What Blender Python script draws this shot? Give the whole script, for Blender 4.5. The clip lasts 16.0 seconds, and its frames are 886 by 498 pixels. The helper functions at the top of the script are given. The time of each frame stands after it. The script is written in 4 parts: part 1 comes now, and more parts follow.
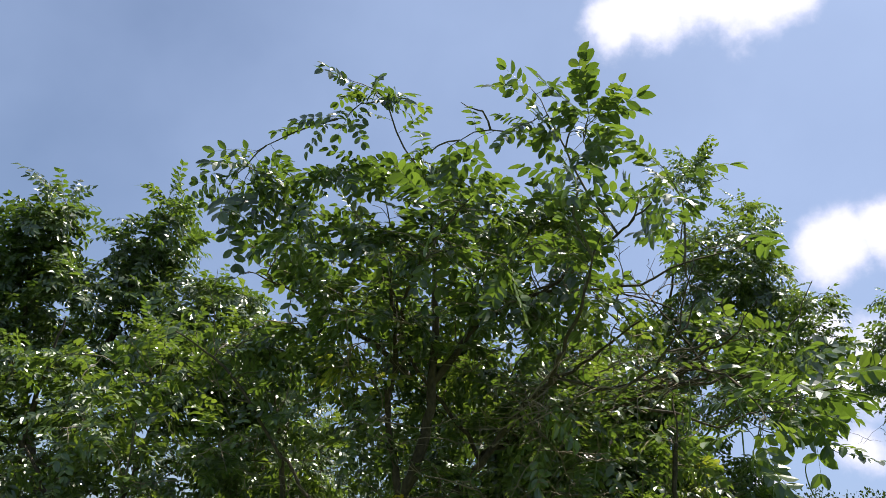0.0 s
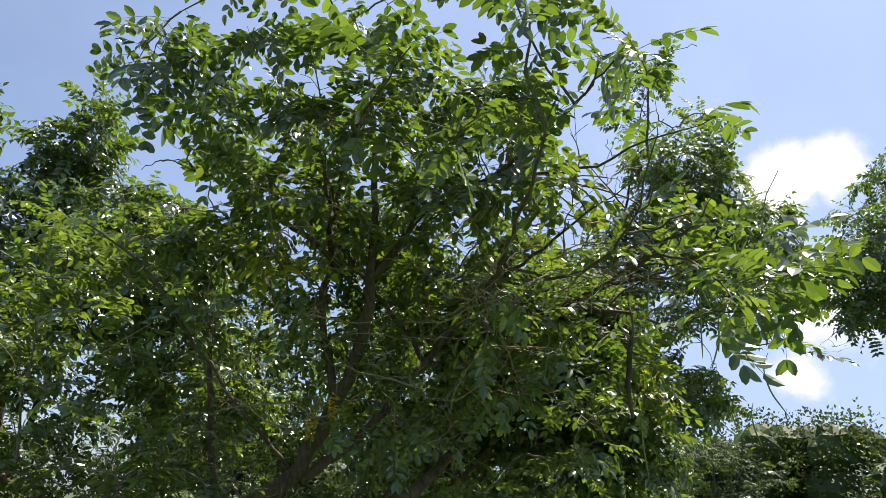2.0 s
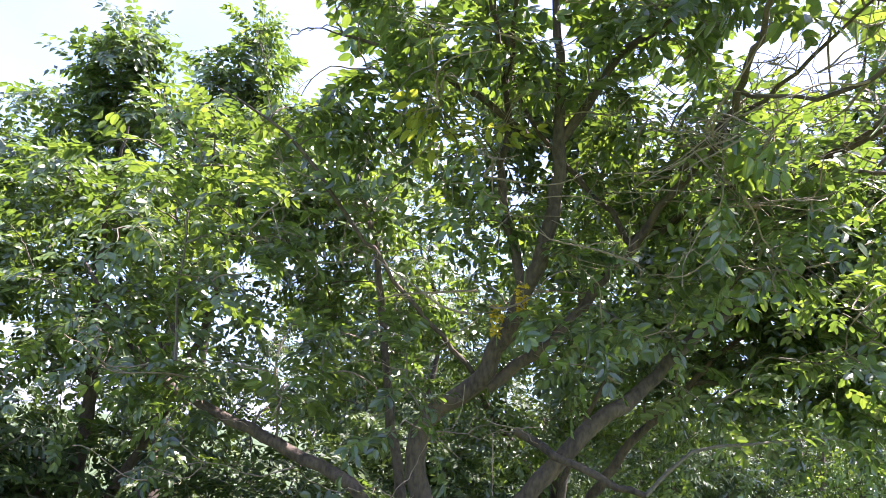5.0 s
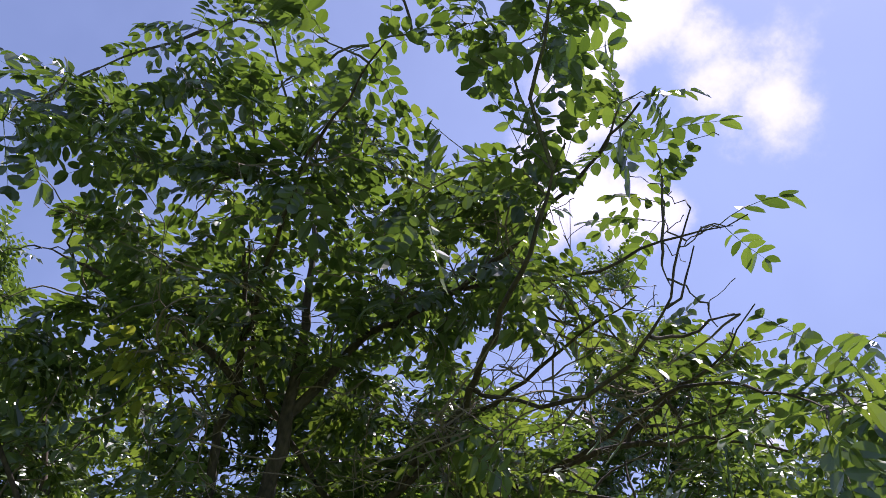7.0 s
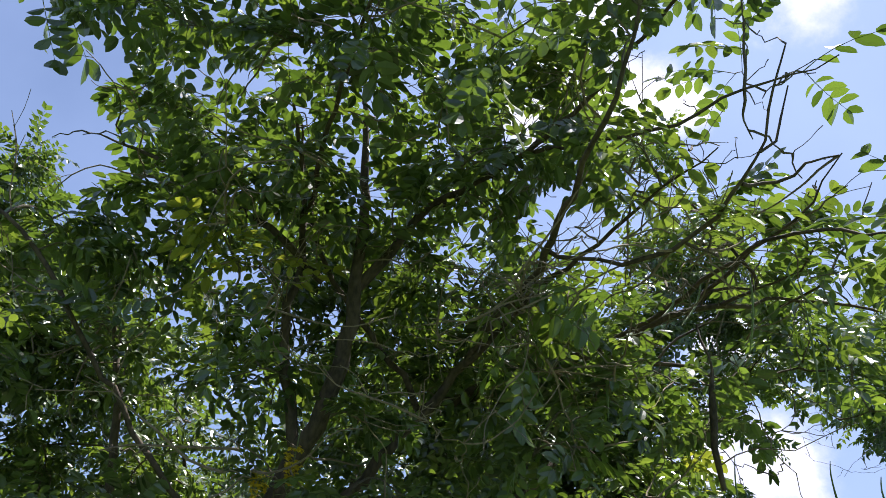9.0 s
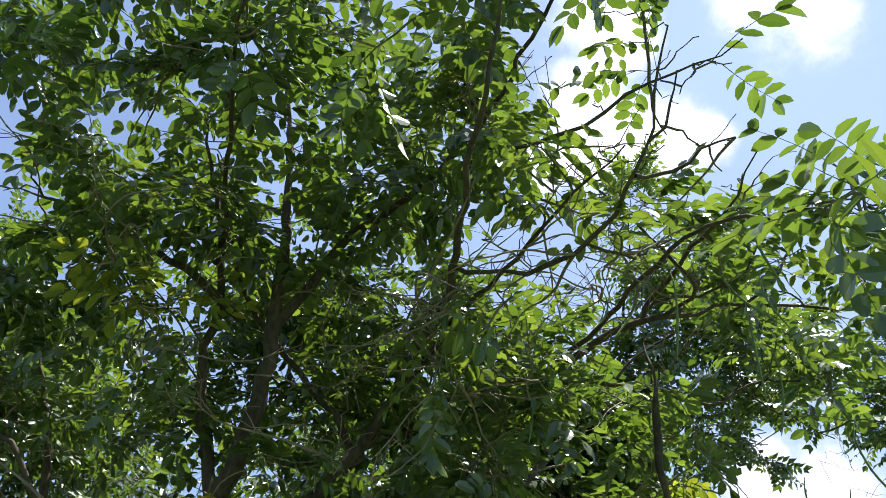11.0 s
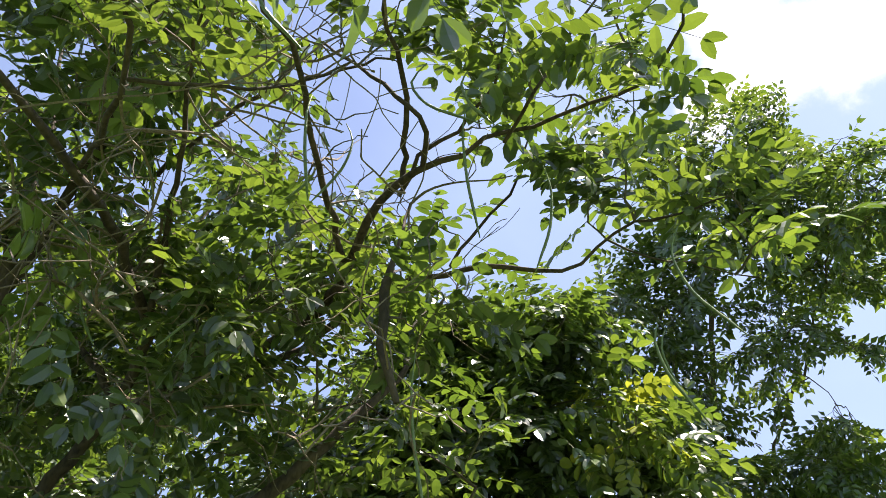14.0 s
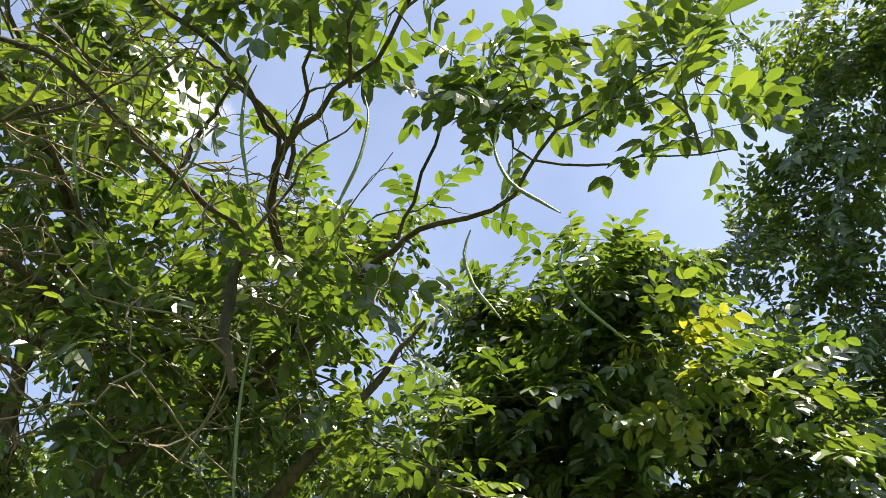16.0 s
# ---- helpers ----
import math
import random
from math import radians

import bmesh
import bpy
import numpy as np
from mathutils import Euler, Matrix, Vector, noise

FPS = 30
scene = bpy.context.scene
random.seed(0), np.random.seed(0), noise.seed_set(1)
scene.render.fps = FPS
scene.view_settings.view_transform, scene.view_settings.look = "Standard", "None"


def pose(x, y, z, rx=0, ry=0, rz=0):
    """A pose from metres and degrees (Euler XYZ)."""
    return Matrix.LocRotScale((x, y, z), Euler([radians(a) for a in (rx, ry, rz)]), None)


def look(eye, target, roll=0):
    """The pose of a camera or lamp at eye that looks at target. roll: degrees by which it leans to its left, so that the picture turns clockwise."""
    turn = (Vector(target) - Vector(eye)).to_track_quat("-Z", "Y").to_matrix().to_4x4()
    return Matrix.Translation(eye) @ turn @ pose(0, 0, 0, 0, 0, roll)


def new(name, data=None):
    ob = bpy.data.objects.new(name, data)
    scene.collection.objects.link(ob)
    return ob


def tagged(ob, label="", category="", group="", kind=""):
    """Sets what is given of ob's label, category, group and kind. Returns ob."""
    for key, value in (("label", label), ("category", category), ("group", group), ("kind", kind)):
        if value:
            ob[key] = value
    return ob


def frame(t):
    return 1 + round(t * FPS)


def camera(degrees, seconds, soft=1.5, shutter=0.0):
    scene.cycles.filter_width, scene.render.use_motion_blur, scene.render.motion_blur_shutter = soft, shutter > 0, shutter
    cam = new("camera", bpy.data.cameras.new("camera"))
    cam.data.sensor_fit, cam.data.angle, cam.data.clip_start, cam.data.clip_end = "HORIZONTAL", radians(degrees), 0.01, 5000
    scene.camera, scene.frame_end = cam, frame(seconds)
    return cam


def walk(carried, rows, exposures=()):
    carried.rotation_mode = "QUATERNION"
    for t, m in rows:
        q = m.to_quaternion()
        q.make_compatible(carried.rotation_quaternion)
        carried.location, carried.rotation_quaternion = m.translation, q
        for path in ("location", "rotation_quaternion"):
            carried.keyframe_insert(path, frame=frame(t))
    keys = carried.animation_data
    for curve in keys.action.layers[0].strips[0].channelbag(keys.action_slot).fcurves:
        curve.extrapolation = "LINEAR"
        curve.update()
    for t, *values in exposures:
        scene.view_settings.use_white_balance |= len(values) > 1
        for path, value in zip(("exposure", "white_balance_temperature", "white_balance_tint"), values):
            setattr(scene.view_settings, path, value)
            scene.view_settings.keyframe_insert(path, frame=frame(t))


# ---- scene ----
cam = camera(61.8, 16.0, 0.65)
PATH = [
    (0.0, pose(0.0, 0.0, 1.85, 115.17, -6.35, -2.97)),
    (0.5, pose(0.01, 0.116, 1.832, 110.59, -5.9, -3.21)),
    (1.0, pose(0.126, 0.173, 1.818, 110.83, -5.66, -6.76)),
    (1.5, pose(0.159, 0.27, 1.802, 110.41, -6.33, -9.09)),
    (2.0, pose(0.118, 0.447, 1.776, 110.37, -5.16, -6.18)),
    (2.5, pose(0.139, 0.601, 1.733, 105.29, -4.15, -1.27)),
    (3.0, pose(0.127, 0.755, 1.701, 102.11, 3.87, 4.73)),
    (5.5, pose(0.066, 1.419, 1.623, 108.92, -9.65, 5.05)),
    (6.0, pose(0.107, 1.519, 1.616, 119.92, -8.85, -3.27)),
    (6.5, pose(0.162, 1.527, 1.648, 128.09, -7.39, -11.51)),
    (7.0, pose(0.17, 1.499, 1.66, 130.14, -6.29, -13.09)),
    (7.5, pose(0.153, 1.538, 1.673, 132.05, -8.33, -11.85)),
    (8.0, pose(0.136, 1.553, 1.649, 132.27, -7.35, -15.51)),
    (8.5, pose(0.085, 1.631, 1.61, 126.55, -7.87, -14.42)),
    (9.0, pose(0.046, 1.695, 1.588, 122.47, -5.4, -10.32)),
    (9.5, pose(0.161, 1.75, 1.6, 123.35, -5.87, -11.66)),
    (12.0, pose(0.821, 1.851, 1.601, 126.87, 0.36, 2.51)),
    (12.5, pose(1.122, 2.003, 1.614, 125.57, 1.99, 7.35)),
    (13.0, pose(1.422, 2.191, 1.627, 125.91, 2.11, 10.04)),
    (13.5, pose(1.648, 2.345, 1.608, 127.15, 1.9, 10.49)),
    (14.0, pose(1.956, 2.522, 1.61, 125.45, 0.34, 13.28)),
    (14.5, pose(2.165, 2.735, 1.584, 125.62, -2.89, 15.35)),
    (15.0, pose(2.467, 2.879, 1.592, 127.57, -1.95, 25.94)),
    (15.5, pose(2.648, 3.033, 1.594, 128.9, 1.41, 37.06)),
    (16.0, pose(2.76, 3.248, 1.581, 127.77, 0.63, 37.58)),
]
walk(cam, PATH, [
    (0.0, 0.85, 6450, 12), (1.0, 1.1, 6600, 13), (2.0, 1.2, 6600, 14), (2.5, 1.5, 6500, 16), (3.0, 2.1, 6500, 20), (4.3, 2.6, 6200, 29), (5.5, 2.65, 5900, 36), (6.0, 2.05, 5850, 38),
    (6.5, 1.3, 5850, 35), (7.5, 0.65, 5850, 31), (8.5, 0.85, 6000, 22), (9.5, 1.25, 6050, 15), (12.0, 1.3, 6300, 12), (13.0, 1.65, 6500, 18), (14.0, 1.53, 6500, 20), (15.0, 1.6, 6750, 17), (16.0, 1.62, 7050, 14)])

# ---- sky, clouds and sun ----
SUN_AZIMUTH, SUN_ELEVATION = 62.0, 71.0   # degrees; azimuth clockwise from +y


def heading(azimuth, elevation):
    a, e = radians(azimuth), radians(elevation)
    return Vector((math.sin(a) * math.cos(e), math.cos(a) * math.cos(e), math.sin(e)))


def make_world():
    world = bpy.data.worlds.new("sky")
    scene.world = world
    world.use_nodes = True
    nt = world.node_tree
    nt.nodes.clear()
    N, L = nt.nodes.new, nt.links.new
    out, bg = N("ShaderNodeOutputWorld"), N("ShaderNodeBackground")
    sky = N("ShaderNodeTexSky")
    sky.sky_type, sky.sun_disc = "NISHITA", False
    sky.sun_elevation, sky.sun_rotation = radians(SUN_ELEVATION), radians(SUN_AZIMUTH)
    sky.air_density, sky.dust_density, sky.ozone_density = 1.0, 1.0, 3.0
    coord = N("ShaderNodeTexCoord")

    def math_node(op, a, b=0.0, clamp=False):
        n = N("ShaderNodeMath")
        n.operation, n.use_clamp = op, clamp
        for i, v in enumerate((a, b)):
            if isinstance(v, (int, float)):
                n.inputs[i].default_value = v
            else:
                L(v, n.inputs[i])
        return n.outputs[0]

    # cumulus: each one a centre and a reach in the sky, torn by noise
    total = None
    for azimuth, elevation, reach, weight in (
            (31, 25.5, 0.06, 1.0), (34.5, 26, 0.055, 0.95), (14, 42.5, 0.055, 0.9), (18, 43.5, 0.075, 1.0), (22, 44, 0.075, 1.0), (26, 43.5, 0.075, 0.95), (29.5, 43, 0.055, 0.85),
            (18.5, 48, 0.07, 0.95), (22, 52, 0.08, 1.0), (30, 57.5, 0.09, 1.0), (26, 56, 0.07, 0.9), (35, 60.5, 0.08, 0.9), (36, 54.5, 0.07, 0.78), (38.5, 52, 0.08, 0.74), (42, 49, 0.09, 0.68), (45, 53, 0.08, 0.5),
            (29, 18.5, 0.06, 0.9), (33, 17, 0.09, 0.85), (31, 12, 0.05, 0.7), (25, 9.5, 0.03, 0.8), (-71, 43, 0.08, 1.0), (-66, 46, 0.08, 0.8), (62, 35, 0.2, 0.6), (80, 55, 0.3, 0.6)):
        d = N("ShaderNodeVectorMath")
        d.operation = "DISTANCE"
        L(coord.outputs["Generated"], d.inputs[0])
        d.inputs[1].default_value = heading(azimuth, elevation)
        m = math_node("MULTIPLY", math_node("SUBTRACT", 1.0, math_node("DIVIDE", d.outputs["Value"], reach * 1.35), True), weight * 1.25)
        total = m if total is None else math_node("MAXIMUM", total, m)

    def noise_node(scale, detail, rough):
        n = N("ShaderNodeTexNoise")
        n.inputs["Scale"].default_value, n.inputs["Detail"].default_value, n.inputs["Roughness"].default_value = scale, detail, rough
        L(coord.outputs["Generated"], n.inputs["Vector"])
        return n.outputs["Fac"]

    torn = math_node("ADD", total, math_node("MULTIPLY", math_node("SUBTRACT", noise_node(13.0, 9.0, 0.62), 0.5), 1.1))
    ramp = N("ShaderNodeMapRange")
    ramp.interpolation_type = "SMOOTHERSTEP"
    ramp.inputs["From Min"].default_value, ramp.inputs["From Max"].default_value = 0.28, 0.78
    L(torn, ramp.inputs["Value"])
    # thin high veil, uneven
    veil = N("ShaderNodeMapRange")
    veil.inputs["From Min"].default_value, veil.inputs["From Max"].default_value = 0.35, 0.75
    veil.inputs["To Max"].default_value = 0.30
    L(noise_node(2.2, 5.0, 0.55), veil.inputs["Value"])
    scaled = N("ShaderNodeVectorMath")
    scaled.operation = "SCALE"
    scaled.inputs["Scale"].default_value = 0.061
    L(sky.outputs["Color"], scaled.inputs[0])
    haze = N("ShaderNodeMix")
    haze.data_type = "RGBA"
    haze.inputs[7].default_value = (0.268, 0.345, 0.51, 1)
    # the sky pales towards the sun's side
    side = N("ShaderNodeVectorMath")
    side.operation = "DOT_PRODUCT"
    L(coord.outputs["Generated"], side.inputs[0])
    side.inputs[1].default_value = heading(65, 30)
    pale = N("ShaderNodeMapRange")
    pale.inputs["From Min"].default_value, pale.inputs["From Max"].default_value = 0.35, 0.95
    pale.inputs["To Max"].default_value = 0.45
    L(side.outputs["Value"], pale.inputs["Value"])
    L(math_node("ADD", math_node("ADD", veil.outputs[0], pale.outputs[0]), 0.22, True), haze.inputs[0])
    L(scaled.outputs[0], haze.inputs[6])
    cloud = N("ShaderNodeMix")
    cloud.data_type = "RGBA"
    puff = N("ShaderNodeMix")
    puff.data_type = "RGBA"
    puff.inputs[6].default_value, puff.inputs[7].default_value = (0.46, 0.48, 0.60, 1), (0.80, 0.78, 0.80, 1)
    depth = N("ShaderNodeMapRange")
    depth.inputs["From Min"].default_value, depth.inputs["From Max"].default_value = 0.55, 1.25
    L(torn, depth.inputs["Value"])
    L(depth.outputs[0], puff.inputs[0])
    L(puff.outputs[2], cloud.inputs[7])
    L(ramp.outputs[0], cloud.inputs[0])
    L(haze.outputs[2], cloud.inputs[6])
    L(cloud.outputs[2], bg.inputs["Color"])
    bg.inputs["Strength"].default_value = 1.0
    L(bg.outputs[0], out.inputs["Surface"])


make_world()
sun = new("sun", bpy.data.lights.new("sun", "SUN"))
sun.data.energy, sun.data.angle, sun.data.color = 5.0, radians(0.6), (1.0, 0.95, 0.86)
sun.matrix_world = look(heading(SUN_AZIMUTH, SUN_ELEVATION) * 60, (0, 0, 0))


# ---- materials ----
def material(name):
    m = bpy.data.materials.new(name)
    m.use_nodes = True
    nt = m.node_tree
    nt.nodes.clear()
    return m, nt, nt.nodes.new, nt.links.new


def leaf_material(name, dark, light, glow, through_part=0.42, rough=0.38, gloss=0.95):
    """Glossy leaf skin over a body that lets light through; every blade has its own tone."""
    m, nt, N, L = material(name)
    out = N("ShaderNodeOutputMaterial")
    geo, info, co = N("ShaderNodeNewGeometry"), N("ShaderNodeObjectInfo"), N("ShaderNodeTexCoord")
    add = N("ShaderNodeMath")
    add.operation = "ADD"
    L(geo.outputs["Random Per Island"], add.inputs[0])
    L(info.outputs["Random"], add.inputs[1])
    fr = N("ShaderNodeMath")
    fr.operation = "FRACT"
    L(add.outputs[0], fr.inputs[0])
    ramp = N("ShaderNodeValToRGB")
    ramp.color_ramp.elements[0].color, ramp.color_ramp.elements[1].color = (*dark, 1), (*light, 1)
    ramp.color_ramp.elements[0].position = 0.1
    L(fr.outputs[0], ramp.inputs["Fac"])
    blotch = N("ShaderNodeTexNoise")
    blotch.inputs["Scale"].default_value, blotch.inputs["Detail"].default_value = 30.0, 4.0
    L(co.outputs["Object"], blotch.inputs["Vector"])
    vary = N("ShaderNodeMapRange")
    vary.inputs["To Min"].default_value, vary.inputs["To Max"].default_value = 0.72, 1.28
    L(blotch.outputs["Fac"], vary.inputs["Value"])
    tone = N("ShaderNodeVectorMath")
    tone.operation = "SCALE"
    L(ramp.outputs["Color"], tone.inputs[0])
    L(vary.outputs[0], tone.inputs["Scale"])
    body = N("ShaderNodeBsdfPrincipled")
    L(tone.outputs[0], body.inputs["Base Color"])
    body.inputs["Roughness"].default_value = rough
    body.inputs["Specular IOR Level"].default_value = gloss
    bump = N("ShaderNodeBump")
    bump.inputs["Strength"].default_value, bump.inputs["Distance"].default_value = 0.25, 0.002
    L(blotch.outputs["Fac"], bump.inputs["Height"])
    L(bump.outputs[0], body.inputs["Normal"])
    lit = N("ShaderNodeBsdfTranslucent")
    glow_mix = N("ShaderNodeMix")
    glow_mix.data_type = "RGBA"
    glow_mix.inputs[6].default_value = (glow[0] * 0.38, glow[1] * 0.45, glow[2] * 0.4, 1)
    glow_mix.inputs[7].default_value = (*glow, 1)
    L(fr.outputs[0], glow_mix.inputs[0])
    L(glow_mix.outputs[2], lit.inputs["Color"])
    mix = N("ShaderNodeMixShader")
    mix.inputs[0].default_value = through_part
    L(body.outputs[0], mix.inputs[1])
    L(lit.outputs[0], mix.inputs[2])
    L(mix.outputs[0], out.inputs["Surface"])
    return m


def rough_material(name, dark, light, scale, bump_strength=0.5, rough=0.9, stretch=(1, 1, 1), fine=6.0, distance=0.01):
    m, nt, N, L = material(name)
    out, body = N("ShaderNodeOutputMaterial"), N("ShaderNodeBsdfPrincipled")
    co, mp = N("ShaderNodeTexCoord"), N("ShaderNodeMapping")
    mp.inputs["Scale"].default_value = stretch
    L(co.outputs["Object"], mp.inputs["Vector"])
    big, small = N("ShaderNodeTexNoise"), N("ShaderNodeTexNoise")
    big.inputs["Scale"].default_value, big.inputs["Detail"].default_value = scale, 5.0
    small.inputs["Scale"].default_value, small.inputs["Detail"].default_value = scale * fine, 6.0
    L(mp.outputs[0], big.inputs["Vector"])
    L(mp.outputs[0], small.inputs["Vector"])
    both = N("ShaderNodeMath")
    both.operation = "MULTIPLY_ADD"
    both.inputs[1].default_value = 0.6
    L(small.outputs["Fac"], both.inputs[0])
    half = N("ShaderNodeMath")
    half.operation = "MULTIPLY"
    half.inputs[1].default_value = 0.5
    L(big.outputs["Fac"], half.inputs[0])
    L(half.outputs[0], both.inputs[2])
    ramp = N("ShaderNodeValToRGB")
    ramp.color_ramp.elements[0].position, ramp.color_ramp.elements[1].position = 0.36, 0.70
    ramp.color_ramp.elements[0].color, ramp.color_ramp.elements[1].color = (*dark, 1), (*light, 1)
    L(both.outputs[0], ramp.inputs["Fac"])
    L(ramp.outputs["Color"], body.inputs["Base Color"])
    body.inputs["Roughness"].default_value = rough
    bump = N("ShaderNodeBump")
    bump.inputs["Strength"].default_value, bump.inputs["Distance"].default_value = bump_strength, distance
    L(both.outputs[0], bump.inputs["Height"])
    L(bump.outputs[0], body.inputs["Normal"])
    L(body.outputs[0], out.inputs["Surface"])
    return m


LEAF = leaf_material("leaf_green", (0.023, 0.040, 0.014), (0.084, 0.116, 0.045), (0.24, 0.37, 0.032), 0.31, 0.30)
# young leaves; this lighter colour also stands in for sunlit ones
LEAF_YOUNG_LIT = leaf_material("leaf_young_lit", (0.045, 0.085, 0.018), (0.115, 0.165, 0.034), (0.30, 0.41, 0.036), 0.32, 0.30)
LEAF_YELLOW = leaf_material("leaf_yellow", (0.15, 0.185, 0.02), (0.31, 0.32, 0.03), (0.50, 0.52, 0.04), 0.42, 0.45)
LEAF_FAR = leaf_material("leaf_far", (0.018, 0.034, 0.010), (0.062, 0.092, 0.024), (0.12, 0.18, 0.025), 0.24, 0.55, 0.3)
STALK = rough_material("green_stalk", (0.06, 0.09, 0.02), (0.16, 0.19, 0.05), 40.0, 0.2, 0.6)
POD = rough_material("green_pod", (0.07, 0.11, 0.03), (0.17, 0.22, 0.07), 30.0, 0.3, 0.5)
PETAL = leaf_material("yellow_petal", (0.62, 0.42, 0.01), (0.80, 0.62, 0.03), (0.85, 0.65, 0.03), 0.4, 0.6)
BARK = rough_material("bark", (0.022, 0.016, 0.011), (0.105, 0.076, 0.050), 9.0, 0.8, 0.92, (1, 1, 0.45), 7.0, 0.012)
TWIG = rough_material("twig_bark", (0.05, 0.04, 0.03), (0.15, 0.125, 0.09), 30.0, 0.4, 0.85)
DEAD = rough_material("dead_twig", (0.10, 0.075, 0.05), (0.24, 0.185, 0.13), 30.0, 0.4, 0.9)
GRASS = rough_material("lawn_grass", (0.022, 0.055, 0.007), (0.068, 0.13, 0.014), 1.4, 0.9, 0.95, (1, 1, 1), 22.0, 0.05)
# weeds by the kerb, with the row trees' shade darkened into the colour
WEEDS_SHADED = rough_material("shaded_weedy_ground", (0.014, 0.028, 0.007), (0.05, 0.08, 0.018), 2.2, 0.9, 0.97, (1, 1, 1), 14.0, 0.04)
SOIL = rough_material("leaf_litter_soil", (0.05, 0.045, 0.022), (0.17, 0.15, 0.075), 2.2, 0.9, 0.97, (1, 1, 1), 14.0, 0.03)
CONCRETE = rough_material("weathered_concrete", (0.30, 0.25, 0.21), (0.56, 0.49, 0.43), 3.0, 0.4, 0.9, (1, 1, 1), 12.0, 0.008)
ROCK = rough_material("hill_rock", (0.22, 0.18, 0.17), (0.46, 0.38, 0.35), 0.12, 0.8, 0.95, (1, 1, 1), 9.0, 1.0)
HILL = rough_material("scrub_slope", (0.03, 0.06, 0.018), (0.09, 0.12, 0.04), 0.2, 0.9, 0.97, (1, 1, 1), 9.0, 1.0)


# ---- building blocks ----
def mesh_of(name, verts, faces, mats, face_mats=None):
    me = bpy.data.meshes.new(name)
    me.from_pydata(verts if isinstance(verts, list) else verts.tolist(), [], faces if isinstance(faces, list) else faces.tolist())
    for m in mats:
        me.materials.append(m)
    if face_mats is not None:
        me.polygons.foreach_set("material_index", np.asarray(face_mats, dtype=np.int32))
    me.update()
    return me


def put_under(ob, parent):
    ob.parent = parent
    ob.matrix_parent_inverse = Matrix.Translation(-parent.location) if parent.type == "EMPTY" else Matrix()
    return ob


def part(name, mesh, parent, label="", kind="", smooth=False):
    if smooth:
        mesh.polygons.foreach_set("use_smooth", np.ones(len(mesh.polygons), dtype=bool))
    return tagged(put_under(new(name, mesh), parent), label, kind=kind)


def smooth_line(points, step=0.07):
    """Points (x, y, z, r) joined by a Catmull-Rom curve."""
    p = np.array(points, float)
    p = np.vstack([2 * p[0] - p[1], p, 2 * p[-1] - p[-2]])
    out = []
    for a, b, c, d in zip(p[:-3], p[1:-2], p[2:-1], p[3:]):
        n = max(2, int(np.linalg.norm((c - b)[:3]) / step))
        for t in np.linspace(0, 1, n, endpoint=False):
            out.append(0.5 * (2 * b + (c - a) * t + (2 * a - 5 * b + 4 * c - d) * t * t + (3 * b - a - 3 * c + d) * t ** 3))
    out.append(p[-2])
    out = np.array(out)
    out[:, 3] = np.maximum(out[:, 3], 0.0014)
    return out


def tube(line, sides=8, lumps=0.0, rng=None):
    """Vertices and quads of a tapering tube along rows of x, y, z, r."""
    n = len(line)
    way = np.gradient(line[:, :3], axis=0)
    way /= np.linalg.norm(way, axis=1)[:, None] + 1e-9
    u = np.cross(way[0], (0.31, 0.2, 0.93))
    if np.linalg.norm(u) < 0.1:
        u = np.cross(way[0], (1, 0, 0))
    verts = []
    angles = np.arange(sides) * 2 * np.pi / sides
    for i in range(n):
        u = u - way[i] * (u @ way[i])
        u /= np.linalg.norm(u)
        v = np.cross(way[i], u)
        r = line[i, 3] * (np.ones(sides) if not lumps else 1 + lumps * rng.uniform(-1, 1, sides))
        verts.append(line[i, :3] + (r * np.cos(angles))[:, None] * u + (r * np.sin(angles))[:, None] * v)
    verts = np.vstack(verts)
    i, k = np.meshgrid(np.arange(n - 1), np.arange(sides), indexing="ij")
    a, b = (i * sides + k).ravel(), (i * sides + (k + 1) % sides).ravel()
    return verts, np.stack([a, b, b + sides, a + sides], 1)


def join_pieces(pieces):
    verts, faces, mats, at = [], [], [], 0
    for v, f, m in pieces:
        verts.append(v)
        faces += (np.asarray(f) + at).tolist() if isinstance(f, np.ndarray) else [[k + at for k in q] for q in f]
        mats += [m] * len(f)
        at += len(v)
    return np.vstack(verts), faces, mats


def blade(length, width, fold, sag, fine=True):
    """One leaflet along +x, folded along its rib, its tip sagging."""
    us = (0.14, 0.45, 0.80) if fine else (0.42,)
    ws = (0.62, 1.0, 0.70) if fine else (1.0,)
    v = [(0, 0, 0)]
    for u, w in zip(us, ws):
        y, z = w * width / 2, -sag * u * u * length
        v += [(u * length, y, z + fold * y), (u * length, 0, z), (u * length, -y, z + fold * y)]
    v.append((length, 0, -sag * length))
    f, last = [(0, 2, 1), (0, 3, 2)], len(v) - 1
    for k in range(len(us) - 1):
        a = 1 + 3 * k
        f += [(a, a + 1, a + 4, a + 3), (a + 1, a + 2, a + 5, a + 4)]
    a = 1 + 3 * (len(us) - 1)
    f += [(a, a + 1, last), (a + 1, a + 2, last)]
    return np.array(v, float), f


def turned(v, yaw=0.0, pitch=0.0, roll=0.0):
    m = np.array(Euler((roll, pitch, yaw)).to_matrix())
    return v @ m.T


